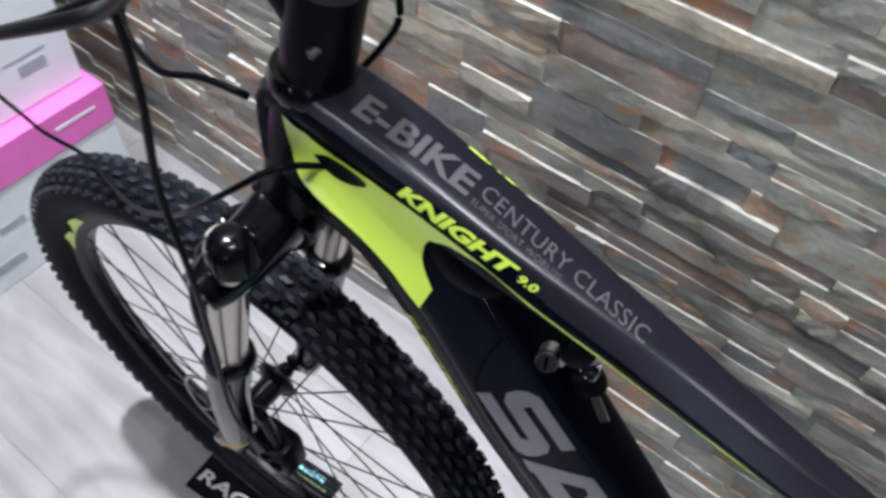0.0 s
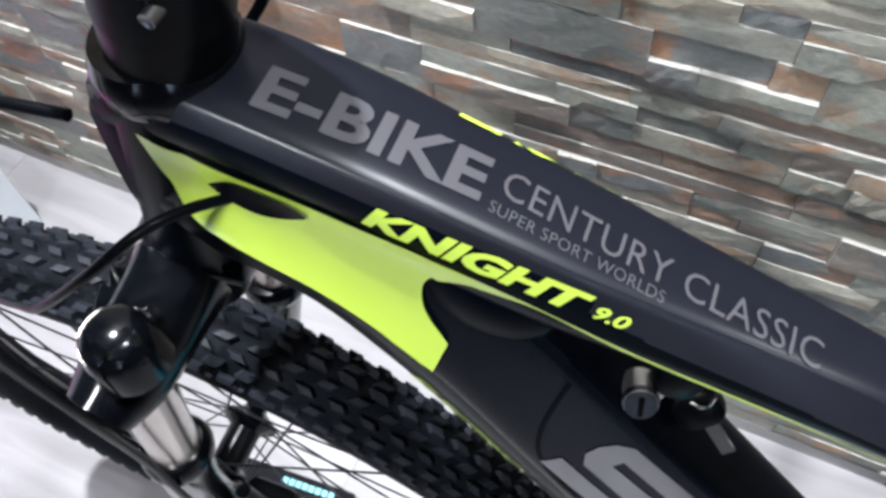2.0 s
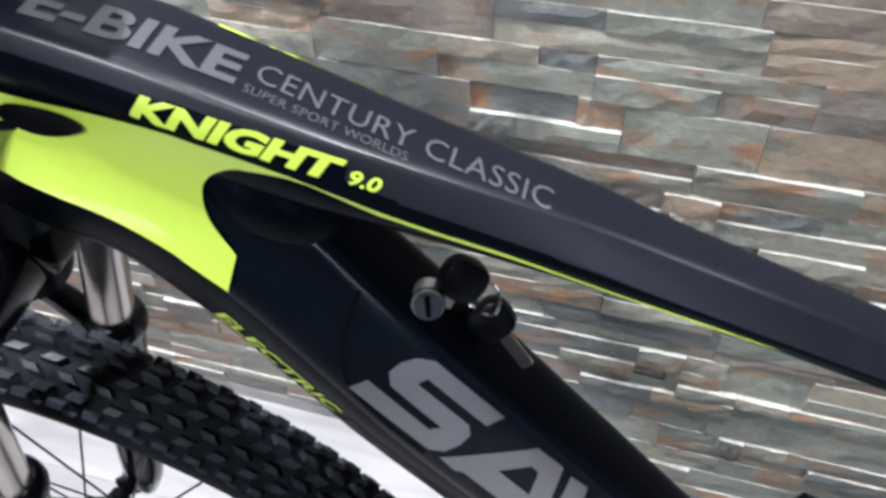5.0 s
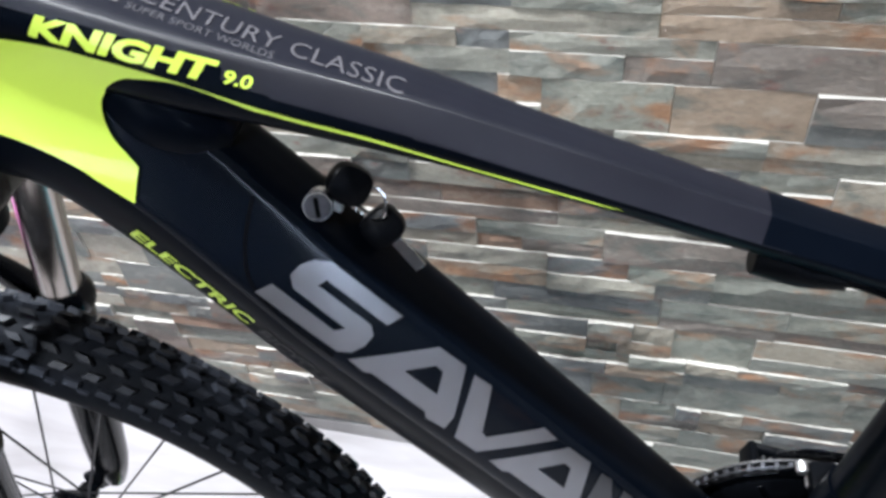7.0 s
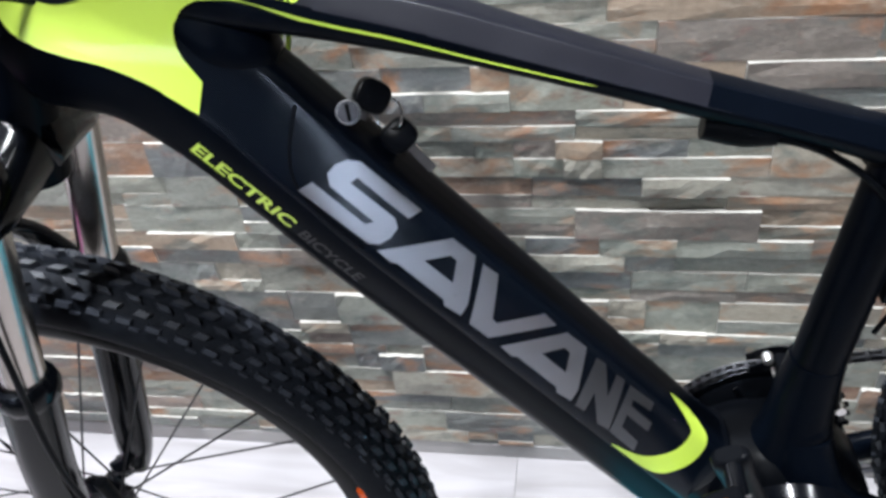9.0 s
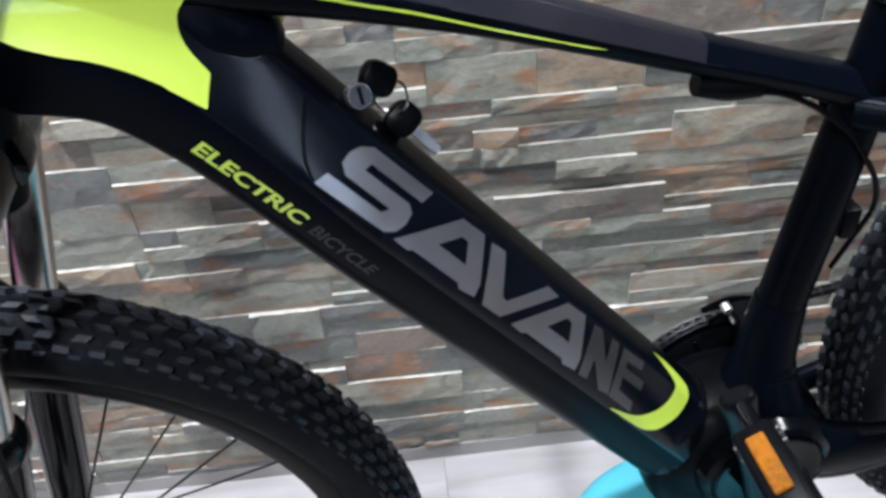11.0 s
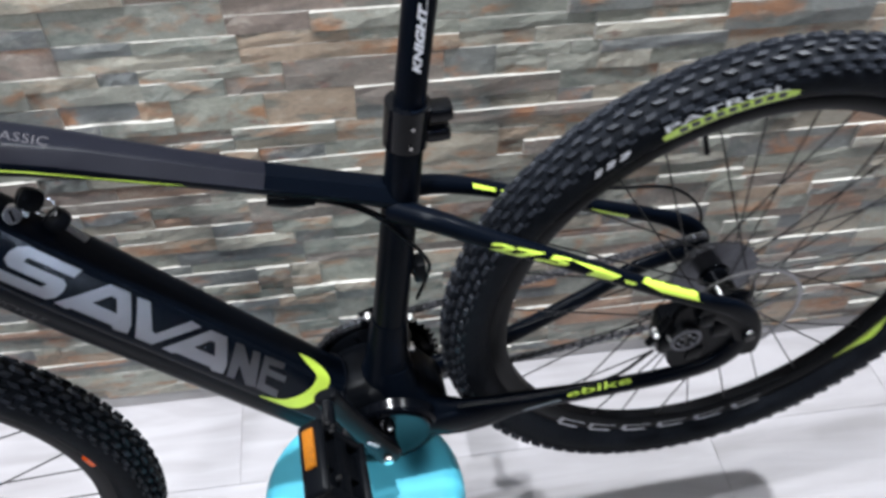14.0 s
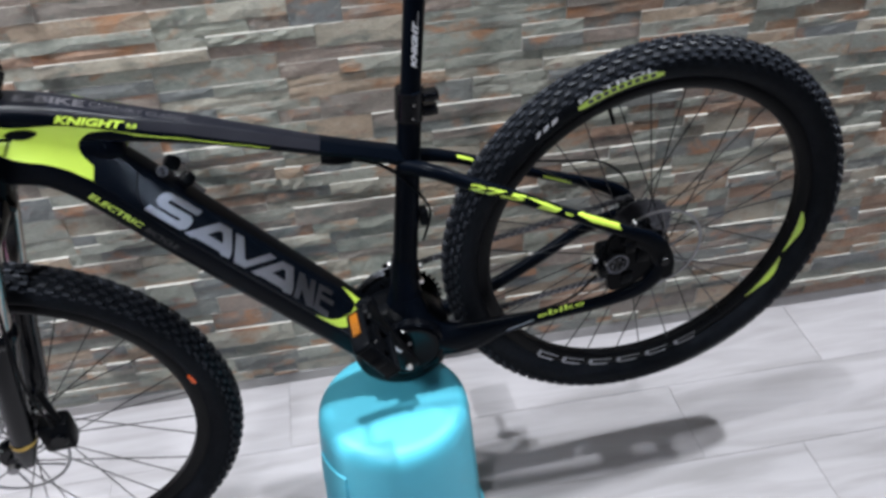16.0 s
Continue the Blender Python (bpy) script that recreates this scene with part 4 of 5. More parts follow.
def tread_bm():
    """Staggered knobs: centre pairs, intermediate and shoulder blocks."""
    bm = bmesh.new()

    def knob(theta, phi, dt, dp, h, skew=0.0):
        vs = []
        for rr, shrink in ((R_TUBE - 0.001, 1.0), (R_TUBE + h, 0.80)):
            for st, sp in ((-1, -1), (1, -1), (1, 1), (-1, 1)):
                t = theta + (st * dt + skew * sp) * shrink
                p = phi + sp * dp * shrink
                rad = R_MID + rr * math.cos(p)
                vs.append(bm.verts.new((rad * math.cos(t), rr * math.sin(p), rad * math.sin(t))))
        for f in ((4, 5, 6, 7), (0, 1, 5, 4), (1, 2, 6, 5), (2, 3, 7, 6), (3, 0, 4, 7)):
            bm.faces.new([vs[i] for i in f])

    pitch = 96
    d = 2 * math.pi / pitch
    for k in range(pitch):
        t = d * k
        for s in (-1, 1):
            knob(t + (0.0 if s < 0 else 0.5 * d), s * 0.16, 0.27 * d, 0.09, 0.0040, 0.12 * d * s)
            knob(t + 0.45 * d, s * 0.45, 0.25 * d, 0.08, 0.0042, -0.12 * d * s)
            knob(t, s * 0.74, 0.26 * d, 0.09, 0.0046, 0.08 * d * s)
            knob(t + 0.5 * d, s * 1.02, 0.27 * d, 0.08, 0.0044)
            knob(t + 0.1 * d, s * 1.19, 0.20 * d, 0.04, 0.0024)
    bmesh.ops.recalc_face_normals(bm, faces=bm.faces)
    return bm


def rim_bm():
    return lathe([(0.270, -0.007), (0.279, -0.0125), (0.294, -0.0125), (0.297, -0.0105), (0.290, -0.008), (0.288, 0.0), (0.290, 0.008), (0.297, 0.0105), (0.294, 0.0125), (0.279, 0.0125), (0.270, 0.007), (0.270, -0.007)], (0, 0, 0), "y", 120)


SPOKE_MESH = bpy.data.meshes.new("spoke")
_bm = rod((0, 0, 0), (0, 0, 1), 0.00105, 6)
_bm.to_mesh(SPOKE_MESH)
_bm.free()
SPOKE_MESH.materials.append(SPOKE)


def ring_patch(a0, a1, r_of, steps=18):
    """An outline between two radii that depend on the share of the way round."""
    lo, hi = [], []
    for k in range(steps + 1):
        f = k / steps
        an = radians(a0 + (a1 - a0) * f)
        r0, r1 = r_of(f)
        lo.append((r0 * math.cos(an), r0 * math.sin(an)))
        hi.append((r1 * math.cos(an), r1 * math.sin(an)))
    return lo + hi[::-1]


def on_ring(radius, a0, a1, height):
    """Maps the unit square to an arc, read from the near side."""
    def place(x, y):
        an = radians(a0 + (a1 - a0) * x)
        r = radius + y * height
        return (r * math.cos(an), -0.1, r * math.sin(an))
    return place


def build_wheel(name, matrix, hub_half, marks):
    """marks: degrees round the wheel at which its markings stand."""
    rim = part(name, rim_bm(), RIM, bike, matrix=matrix)
    tyre = part("tyre", tyre_bm(), RUBBER, rim)
    part("tread", tread_bm(), LIT_TREAD, rim, smooth=False)
    part("hub", lathe([(0.0, -hub_half), (0.009, -hub_half), (0.012, -hub_half + 0.01), (0.020, -0.034), (0.028, -0.03), (0.028, -0.026), (0.016, -0.018), (0.016, 0.018), (0.028, 0.026), (0.028, 0.03), (0.012, hub_half - 0.01), (0.009, hub_half), (0.0, hub_half)], (0, 0, 0), "y", 32), GLOSS_BLACK, rim)
    y = -0.042
    disc = lathe([(0.0752, y - 0.0009), (0.0798, y - 0.0009), (0.0798, y + 0.0009), (0.0752, y + 0.0009), (0.0752, y - 0.0009)], (0, 0, 0), "y", 60)
    disc = part("brake_disc", disc, STEEL, rim, "thin steel brake disc")
    for k in range(6):
        an = 2 * math.pi * k / 6
        arc = [(r_ * math.cos(an + turn), y, r_ * math.sin(an + turn)) for r_, turn in ((0.020, 0.0), (0.042, 0.28), (0.060, 0.42), (0.0745, 0.46))]
        part("disc_arm", cable(arc, 0.0018, 6, 3), STEEL, disc)
    part("disc_carrier", lathe([(0.0, y - 0.004), (0.023, y - 0.003), (0.023, y + 0.003), (0.0, y + 0.004)], (0, 0, 0), "y", 24), GLOSS_BLACK, disc)
    for k in range(32):
        side = -1 if k % 2 else 1
        an = 2 * math.pi * k / 32 + 0.05
        lean = (1 if (k // 2) % 2 else -1) * 1.2
        a = Vector((0.026 * math.cos(an + lean), side * 0.028, 0.026 * math.sin(an + lean)))
        b = Vector((0.275 * math.cos(an), side * 0.003, 0.275 * math.sin(an)))
        sp = new("spoke", SPOKE_MESH)
        sp.parent = rim
        sp.matrix_basis = Matrix.LocRotScale(a, (b - a).to_track_quat("Z", "Y"), (1, 1, (b - a).length))
    va = radians(marks["valve"])
    part("valve", rod((0.272 * math.cos(va), 0, 0.272 * math.sin(va)), (0.238 * math.cos(va), 0, 0.238 * math.sin(va)), 0.003, 8), PLASTIC, rim)
    skin = surface_of(tyre, rim)
    press = (0, 1, 0)
    plain = lambda x, y: (x, -0.1, y)  # noqa: E731
    if "words" in marks:
        s, e = marks["words"]
        decal("tyre_lettering", lettering("PATROL", 0.02), on_ring(0.3175, s - 1, e + 2, 0.0072), skin, press, WHITE_DECAL, tyre, "white tyre lettering", lift=0.0004)
        for a0, a1 in ((129, 127.2), (126.6, 124.6), (124.0, 121.8)):
            decal("tyre_mark", flat([[(r * math.cos(radians(q)), r * math.sin(radians(q))) for r, q in ((0.3150, a0), (0.3172, a0 - 0.25), (0.3172, a1 - 0.1), (0.3215, a1 - 0.5), (0.3215, a0 - 0.9), (0.3192, a0 - 0.6), (0.3192, a1 + 0.2), (0.3150, a1 + 0.5))][::-1]]), plain, skin, press, WHITE_DECAL, tyre, "white bar mark", lift=0.0004)
        decal("tyre_patch", flat([ring_patch(s, e, lambda f: (0.3050 + 0.003 * (1 - min(1, 12 * f, 12 * (1 - f))), 0.3176 - 0.003 * (1 - min(1, 12 * f, 12 * (1 - f)))))]), plain, skin, press, LIME, tyre, "lime patch on the tyre wall", lift=0.0003)
        for k in range(9):
            a0 = s - 3 - 2.15 * k
            decal("tyre_bar", flat([ring_patch(a0, a0 - 1.4, lambda f: (0.3090, 0.3160))]), plain, skin, press, DIM_DECAL, tyre, lift=0.0007)
    for a0, a1 in marks["slivers"]:
        decal("rim_decal", flat([ring_patch(a0, a1, lambda f: (0.2815, 0.2819 + 0.0120 * math.sin(math.pi * f ** 0.8) ** 0.8))]), plain, skin, press, LIME, rim, "lime sliver decal on the rim", lift=0.0006)
    for k in range(marks.get("outlines", 0)):
        a0 = 228 + 11.5 * k
        decal("rim_mark", flat([ring_patch(a0, a0 + 9, lambda f: (0.2795, 0.2815)), ring_patch(a0 + 1, a0 + 8, lambda f: (0.2900, 0.2918)), ring_patch(a0, a0 + 1.5, lambda f: (0.2815, 0.2900))]), plain, skin, press, GREY_MARK, rim, "grey outline mark on the rim", lift=0.0005)
    return rim


rear_wheel = build_wheel("rear_wheel", Matrix.Identity(4), 0.066, {"valve": 107, "words": (116, 92), "slivers": ((-3, -21), (-23, -43)), "outlines": 6})
STEER = radians(-0.5)
FORK_AXIS = Vector((0.270, 0, 0.963)).normalized()
PIVOT = Vector((-0.92, 0, 0.345))
TURN = Matrix.Translation(PIVOT) @ Matrix.Rotation(STEER, 4, FORK_AXIS) @ Matrix.Translation(-PIVOT)
FRONT_AXLE = Vector((-1.0556, 0, -0.1408))
front_wheel = build_wheel("front_wheel", TURN @ Matrix.Translation(FRONT_AXLE), 0.05, {"valve": 200, "slivers": ((157, 146), (146, 134))})
part("wheel_reflector", rod((0.288, -0.016, 0.070), (0.292, -0.016, 0.054), 0.006, 10), RED, front_wheel, "small red rim reflector")


def build_rear_gear():
    """Cassette, rear derailleur and disc caliper."""
    bm = bmesh.new()
    for k in range(8):
        r = 0.058 - 0.005 * k
        y = 0.022 + 0.0045 * k
        n = 26
        lathe([(0.014, y - 0.001), (r - 0.003, y - 0.001), (r - 0.003, y + 0.001), (0.014, y + 0.001), (0.014, y - 0.001)], (0, 0, 0), "y", 40, bm)
        for j in range(n):
            an = 2 * math.pi * j / n
            p = Vector(((r - 0.001) * math.cos(an), y, (r - 0.001) * math.sin(an)))
            rod(p - Vector((0, 0.001, 0)), p + Vector((0, 0.001, 0)), 0.0022, 5, bm)
    part("cassette", bm, CASSETTE, rear_wheel, "dark steel cassette of stepped sprockets")
    mech = part("rear_derailleur", loft([(0.004, 0.078, -0.012, 0.012, 0.007), (0.012, 0.082, -0.045, 0.015, 0.009), (0.006, 0.080, -0.075, 0.012, 0.009)], power=2.4), PLASTIC, bike)
    for x, z, r in ((0.006, -0.085, 0.019), (-0.022, -0.145, 0.019)):
        part("jockey_wheel", lathe([(0.0, 0.048), (r, 0.048), (r, 0.055), (0.0, 0.055)], (x, 0, z), "y", 22), PLASTIC, mech)
    for y in (0.045, 0.059):
        part("cage_plate", loft([(0.010, y, -0.076, 0.013, 0.0012), (-0.008, y, -0.115, 0.010, 0.0012), (-0.024, y, -0.154, 0.014, 0.0012)], power=3), GLOSS_BLACK, mech)
    cal = part("rear_brake_caliper", box_bm(-0.105, -0.058, -0.066, -0.030, -0.020, 0.036, 0.007), PLASTIC, bike)
    part("caliper_dial", lathe([(0.0, -0.072), (0.013, -0.072), (0.016, -0.069), (0.016, -0.06), (0.0, -0.06)], (-0.080, 0, 0.016), "y", 24), GLOSS_BLACK, cal)
    part("caliper_ring", lathe([(0.0145, -0.0745), (0.0185, -0.0745), (0.0185, -0.066), (0.0145, -0.066), (0.0145, -0.0745)], (-0.080, 0, 0.016), "y", 28), CASSETTE, cal, "steel ring on the brake caliper")
    for k in range(6):
        an = 2 * math.pi * k / 6 + 0.3
        part("dial_bolt", lathe([(0.0, -0.0755), (0.0022, -0.0755), (0.0026, -0.073), (0.0, -0.072)], (-0.080 + 0.0095 * math.cos(an), 0, 0.016 + 0.0095 * math.sin(an)), "y", 10), CASSETTE, cal)
    for x, y, z, r, wide in ((-0.098, -0.050, 0.006, 0.010, 0.02), (-0.060, -0.052, 0.044, 0.009, 0.022), (-0.036, -0.054, 0.020, 0.011, 0.018), (-0.060, -0.056, -0.022, 0.010, 0.014), (-0.012, -0.056, -0.020, 0.008, 0.016)):
        part("caliper_block", box_bm(x - r, x + r, y - wide, y, z - r * 1.2, z + r * 1.2, 0.003), PLASTIC, cal)
    for x, z, r in ((-0.117, 0.031, 0.0042), (-0.055, 0.088, 0.0022), (0.0, -0.025, 0.0026), (-0.098, 0.018, 0.003)):
        part("mount_bolt", lathe([(0.0, -0.0725), (r * 0.8, -0.0725), (r, -0.070), (r, -0.062), (0.0, -0.062)], (x, 0, z), "y", 14), SATIN_STEEL, cal, "bright steel bolt")
    part("caliper_arm", rod((-0.116, -0.058, 0.0), (-0.098, -0.060, 0.048), 0.005, 10), PLASTIC, cal)
    part("axle_nut", lathe([(0.0, -0.078), (0.007, -0.078), (0.009, -0.073), (0.009, -0.068), (0.0, -0.068)], (0, 0, 0), "y", 16), GLOSS_BLACK, rear_wheel)
    plate = bmesh.new()
    outline = curve2([(-0.070, 0.078), (-0.024, 0.058), (0.002, 0.022), (0.010, -0.010), (0.015, -0.042), (-0.006, -0.030), (-0.030, -0.030), (-0.055, -0.044), (-0.085, -0.042), (-0.096, -0.010), (-0.098, 0.030), (-0.092, 0.062), (-0.070, 0.078)], 4)[:-1]
    near = [plate.verts.new((x, -0.067, z)) for x, z in outline]
    far = [plate.verts.new((x, -0.060, z)) for x, z in outline]
    plate.faces.new(near)
    plate.faces.new(far[::-1])
    for k in range(len(outline)):
        m = (k + 1) % len(outline)
        plate.faces.new((near[k], far[k], far[m], near[m]))
    bmesh.ops.recalc_face_normals(plate, faces=plate.faces)
    part("brake_mount", plate, PLASTIC, bike, "black brake mounting plate between the stays")


build_rear_gear()


def build_fork():
    ax = FORK_AXIS
    crown_c = Vector((-0.927, 0, 0.288))
    bm = loft([(crown_c.x - 0.004, -0.088, crown_c.z - 0.012, 0.016, 0.016), (crown_c.x, -0.066, crown_c.z - 0.008, 0.0215, 0.0205), (crown_c.x + 0.004, -0.03, crown_c.z, 0.023, 0.026), (crown_c.x + 0.006, 0, crown_c.z + 0.006, 0.024, 0.030),
               (crown_c.x + 0.004, 0.03, crown_c.z, 0.023, 0.026), (crown_c.x, 0.066, crown_c.z - 0.008, 0.0215, 0.0205), (crown_c.x - 0.004, 0.088, crown_c.z - 0.012, 0.016, 0.016)], power=2.4)
    fork = part("fork", bm, GLOSS_BLACK, bike, "glossy black suspension fork", matrix=TURN)
    for s in (NEAR, FAR):
        top = Vector((-0.912, s * 0.066, 0.322))
        mid = top - ax * 0.200
        end = Vector((-1.032, s * 0.061, -0.128))
        part("cap", lathe([(0.0, 0.009), (0.010, 0.008), (0.0145, 0.004), (0.0170, -0.004), (0.0175, -0.020), (0.0, -0.020)], top, "z", 28), GLOSS_BLACK, fork, "domed glossy fork cap")
        part("stanchion", rod(top, mid - ax * 0.02, 0.0155, 28), STANCHION, fork, "bright steel fork stanchion")
        leg = part("lower_leg", loft([(*(mid + ax * 0.002), 0.0205, 0.0205), (*(mid - ax * 0.02), 0.0205, 0.0205), (*(mid - ax * 0.10), 0.0195, 0.0195), (*(end + ax * 0.05), 0.0185, 0.018), (*(end + ax * 0.01), 0.016, 0.013), (*(end - ax * 0.014), 0.011, 0.008)], power=2, steps=4), GLOSS_BLACK, fork)
        part("wiper_seal", lathe([(0.0155, 0.010), (0.0200, 0.009), (0.0225, 0.004), (0.0232, -0.004), (0.0215, -0.010), (0.0205, -0.012)], mid, "z", 28), GLOSS_BLACK, fork)
        part("gold_label", lathe([(0.0186, 0.004), (0.0192, 0.003), (0.0192, -0.003), (0.0186, -0.004)], end + ax * 0.042, "z", 28), material("gold_print", (0.55, 0.36, 0.08), 0.4, metal=0.4, grain=0.2, scale=60), leg, "gold ring print") if s == NEAR else None
        lug = part("axle_lug", loft([(*end, 0.014, 0.009), (*(end + (FRONT_AXLE + Vector((0, s * 0.056, 0)) - end) * 0.6), 0.013, 0.007), (*(FRONT_AXLE + Vector((0, s * 0.056, 0))), 0.013, 0.006)], power=2.2, steps=3), GLOSS_BLACK, fork)
        part("axle_nut", lathe([(0.0, -0.005), (0.008, -0.004), (0.009, 0.004), (0.0, 0.004)], FRONT_AXLE + Vector((0, s * 0.066, 0)), "y", 16), STEEL, lug)
    arch = loft([(-0.976, -0.066, 0.118, 0.010, 0.012), (-1.000, -0.05, 0.182, 0.010, 0.008), (-1.008, 0, 0.214, 0.011, 0.008), (-1.000, 0.05, 0.182, 0.010, 0.008), (-0.976, 0.066, 0.118, 0.010, 0.012)], power=2.4)
    part("fork_arch", arch, GLOSS_BLACK, fork)
    cal = part("front_brake_caliper", box_bm(-1.000, -0.952, -0.064, -0.028, -0.128, -0.070, 0.008), PLASTIC, fork)
    part("caliper_dial", lathe([(0.0, -0.070), (0.012, -0.070), (0.015, -0.067), (0.015, -0.058), (0.0, -0.058)], (-0.972, 0, -0.10), "y", 22), GLOSS_BLACK, cal)
    part("caliper_arm", rod((-0.965, -0.052, -0.075), (-0.968, -0.056, 0.0), 0.006, 10), PLASTIC, cal)
    return fork


fork = build_fork()


def build_cockpit():
    ax = FORK_AXIS
    top = Vector((-0.878, 0, 0.424))
    part("headset_cover", lathe([(0.0250, 0.0), (0.0262, 0.002), (0.0262, 0.011), (0.0235, 0.017), (0.0, 0.018)], top, "z", 40), GLOSS_BLACK, bike)
    spacer = part("headset_spacer", rod(top + ax * 0.014, top + ax * 0.034, 0.0215, 32), PLASTIC, bike, matrix=TURN)
    c = top + ax * 0.052
    bm = rod(top + ax * 0.034, top + ax * 0.082, 0.0220, 32, r2=0.0210)
    loft([(c.x + 0.004, 0, c.z, 0.020, 0.0185), (c.x - 0.03, 0, c.z + 0.036, 0.018, 0.018), (c.x - 0.064, 0, c.z + 0.068, 0.022, 0.022)], power=2.6, bm=bm)
    stem = part("stem", bm, PLASTIC, bike, matrix=TURN)
    part("stem_bolt", lathe([(0.0, -0.003), (0.0016, -0.003), (0.0026, -0.0036), (0.0028, 0.004), (0.0, 0.004)], c + Vector((0.010, -0.0190, -0.004)), "y", 14), STEEL, stem)
    b = c + Vector((-0.066, 0, 0.070))
    part("handlebar", loft([(b.x + 0.04, -0.34, b.z + 0.035, 0.011, 0.011), (b.x + 0.012, -0.14, b.z + 0.03, 0.011, 0.011), (b.x, -0.05, b.z, 0.0155, 0.0155), (b.x, 0.05, b.z, 0.0155, 0.0155), (b.x + 0.012, 0.14, b.z + 0.03, 0.011, 0.011), (b.x + 0.04, 0.34, b.z + 0.035, 0.011, 0.011)], power=2), PLASTIC, bike, matrix=TURN)


build_cockpit()


def build_cables():
    """Brake hoses and gear cables between bar, frame and wheels."""
    def run(points, r=0.0024):
        part("cable", cable(points, r, 10, 10), PLASTIC, bike, "black cable")
    run([(-0.85, -0.13, 0.60), (-0.868, -0.11, 0.55), (-0.885, -0.102, 0.486), (-0.906, -0.10, 0.408), (-0.914, -0.098, 0.319), (-0.94, -0.09, 0.20), (-0.965, -0.085, 0.05), (-0.972, -0.065, -0.07)])
    run([(-0.86, 0.06, 0.50), (-0.98, 0.04, 0.45), (-1.094, 0.01, 0.391), (-1.185, 0.0, 0.34), (-1.305, 0.0, 0.283), (-1.38, -0.04, 0.30), (-1.33, -0.10, 0.42), (-1.08, -0.14, 0.55)], 0.003)
    run([(-1.05, 0.14, 0.55), (-1.28, 0.06, 0.36), (-1.37, 0.01, 0.235), (-1.277, 0.0, 0.187), (-1.198, 0.0, 0.183), (-1.07, -0.04, 0.235), (-0.98, -0.06, 0.30), (-0.933, -0.070, 0.346), (-0.894, -0.066, 0.383), (-0.874, -0.052, 0.3985), (-0.8655, -0.038, 0.3965), (-0.8589, -0.024, 0.388), (-0.853, -0.012, 0.380)], 0.0021)
    run([(-1.02, 0.02, 0.48), (-1.03, -0.01, 0.42), (-0.984, -0.03, 0.408), (-0.938, -0.03, 0.421), (-0.905, -0.028, 0.422)])
    run([(-0.95, 0.06, 0.52), (-0.885, 0.065, 0.49), (-0.862, 0.062, 0.445), (-0.873, 0.05, 0.415), (-0.892, 0.03, 0.390)])
    run([(-1.20, -0.11, 0.40), (-1.08, -0.12, 0.435), (-0.975, -0.12, 0.491), (-0.899, -0.12, 0.53), (-0.856, -0.12, 0.554), (-0.80, -0.13, 0.60)], 0.0034)
    # along the frame
    run([(-0.475, -0.006, 0.258), (-0.446, -0.012, 0.2555), (-0.418, -0.014, 0.2405), (-0.396, -0.019, 0.222), (-0.384, -0.021, 0.205), (-0.368, -0.020, 0.18), (-0.358, -0.014, 0.15), (-0.362, -0.008, 0.12), (-0.372, -0.006, 0.09)], 0.002)
    run([(-0.475, 0.004, 0.257), (-0.446, -0.004, 0.2545), (-0.418, -0.008, 0.2390), (-0.394, -0.010, 0.220), (-0.376, -0.004, 0.20)], 0.002)
    part("cable_stop", loft([(-0.500, -0.006, 0.268, 0.007, 0.008), (-0.478, -0.007, 0.2635, 0.009, 0.009), (-0.458, -0.008, 0.2605, 0.006, 0.008)], power=2.2, steps=3), PLASTIC, bike)
    run([(-0.30, 0.052, 0.190), (-0.2, 0.062, 0.153), (-0.12, 0.07, 0.128), (-0.05, 0.078, 0.105), (0.0, 0.086, 0.05), (0.01, 0.085, -0.02)], 0.002)
    run([(-0.34, -0.054, -0.062), (-0.25, -0.062, -0.058), (-0.16, -0.066, -0.045), (-0.11, -0.062, -0.01)], 0.002)
    part("cable_clip", box_bm(-0.374, -0.360, -0.010, 0.010, 0.118, 0.146, 0.004), PLASTIC, bike)
    # size mark on the near stay
    stays = [o for o in bike.children if o.name.split(".")[0] == "seat_stay"]
    near_skin, far_skin = surface_of(stays[0]), surface_of(stays[1])
    way = (0.05, 0.78, -0.62)
    edge = lambda x, y: (x, -0.056, y)  # noqa: E731
    decal("lettering", lettering("27.5", 0.06), on_side((-0.3120, 0.2040), (-0.2310, 0.1612), 0.0130, 0.35, NEAR, 0.056), near_skin, way, LIME, bike, "lime size lettering", finest=0.0025)
    for name, label, shapes in (
            ("stay_stripe", "lime stripe", ([(-0.2261, 0.1718), (-0.1946, 0.1523), (-0.1702, 0.1342), (-0.1823, 0.1300), (-0.2104, 0.1450), (-0.2001, 0.1490)],)),
            ("stay_stripe", "lime stripe", ([(-0.166, 0.1280), (-0.1526, 0.1190), (-0.156, 0.1165), (-0.166, 0.1225)],)),
            ("stay_stripe", "lime stripe", ([(-0.147, 0.1190), (-0.1397, 0.1225), (-0.0758, 0.0871), (-0.0800, 0.0800), (-0.0764, 0.0700), (-0.1238, 0.0970)],))):
        decal(name, flat(shapes), edge, near_skin, way, LIME, bike, label, finest=0.0025)
    cs_skin = surface_of(*[o for o in bike.children if o.name.split(".")[0] == "chain_stay"])
    decal("lettering", lettering("ebike", 0.01), lambda x, y: (-0.2085 + 0.079 * x + 0.002 * y, -0.056, -0.0795 + 0.0075 * x + 0.0105 * y), cs_skin, way, LIME, bike, "small lime script lettering", finest=0.003)
    decal("stay_mark", flat([[(-0.262, -0.094), (-0.215, -0.083), (-0.216, -0.0805), (-0.258, -0.090)]]), edge, cs_skin, way, PRINT_GREY, bike, "thin grey line")
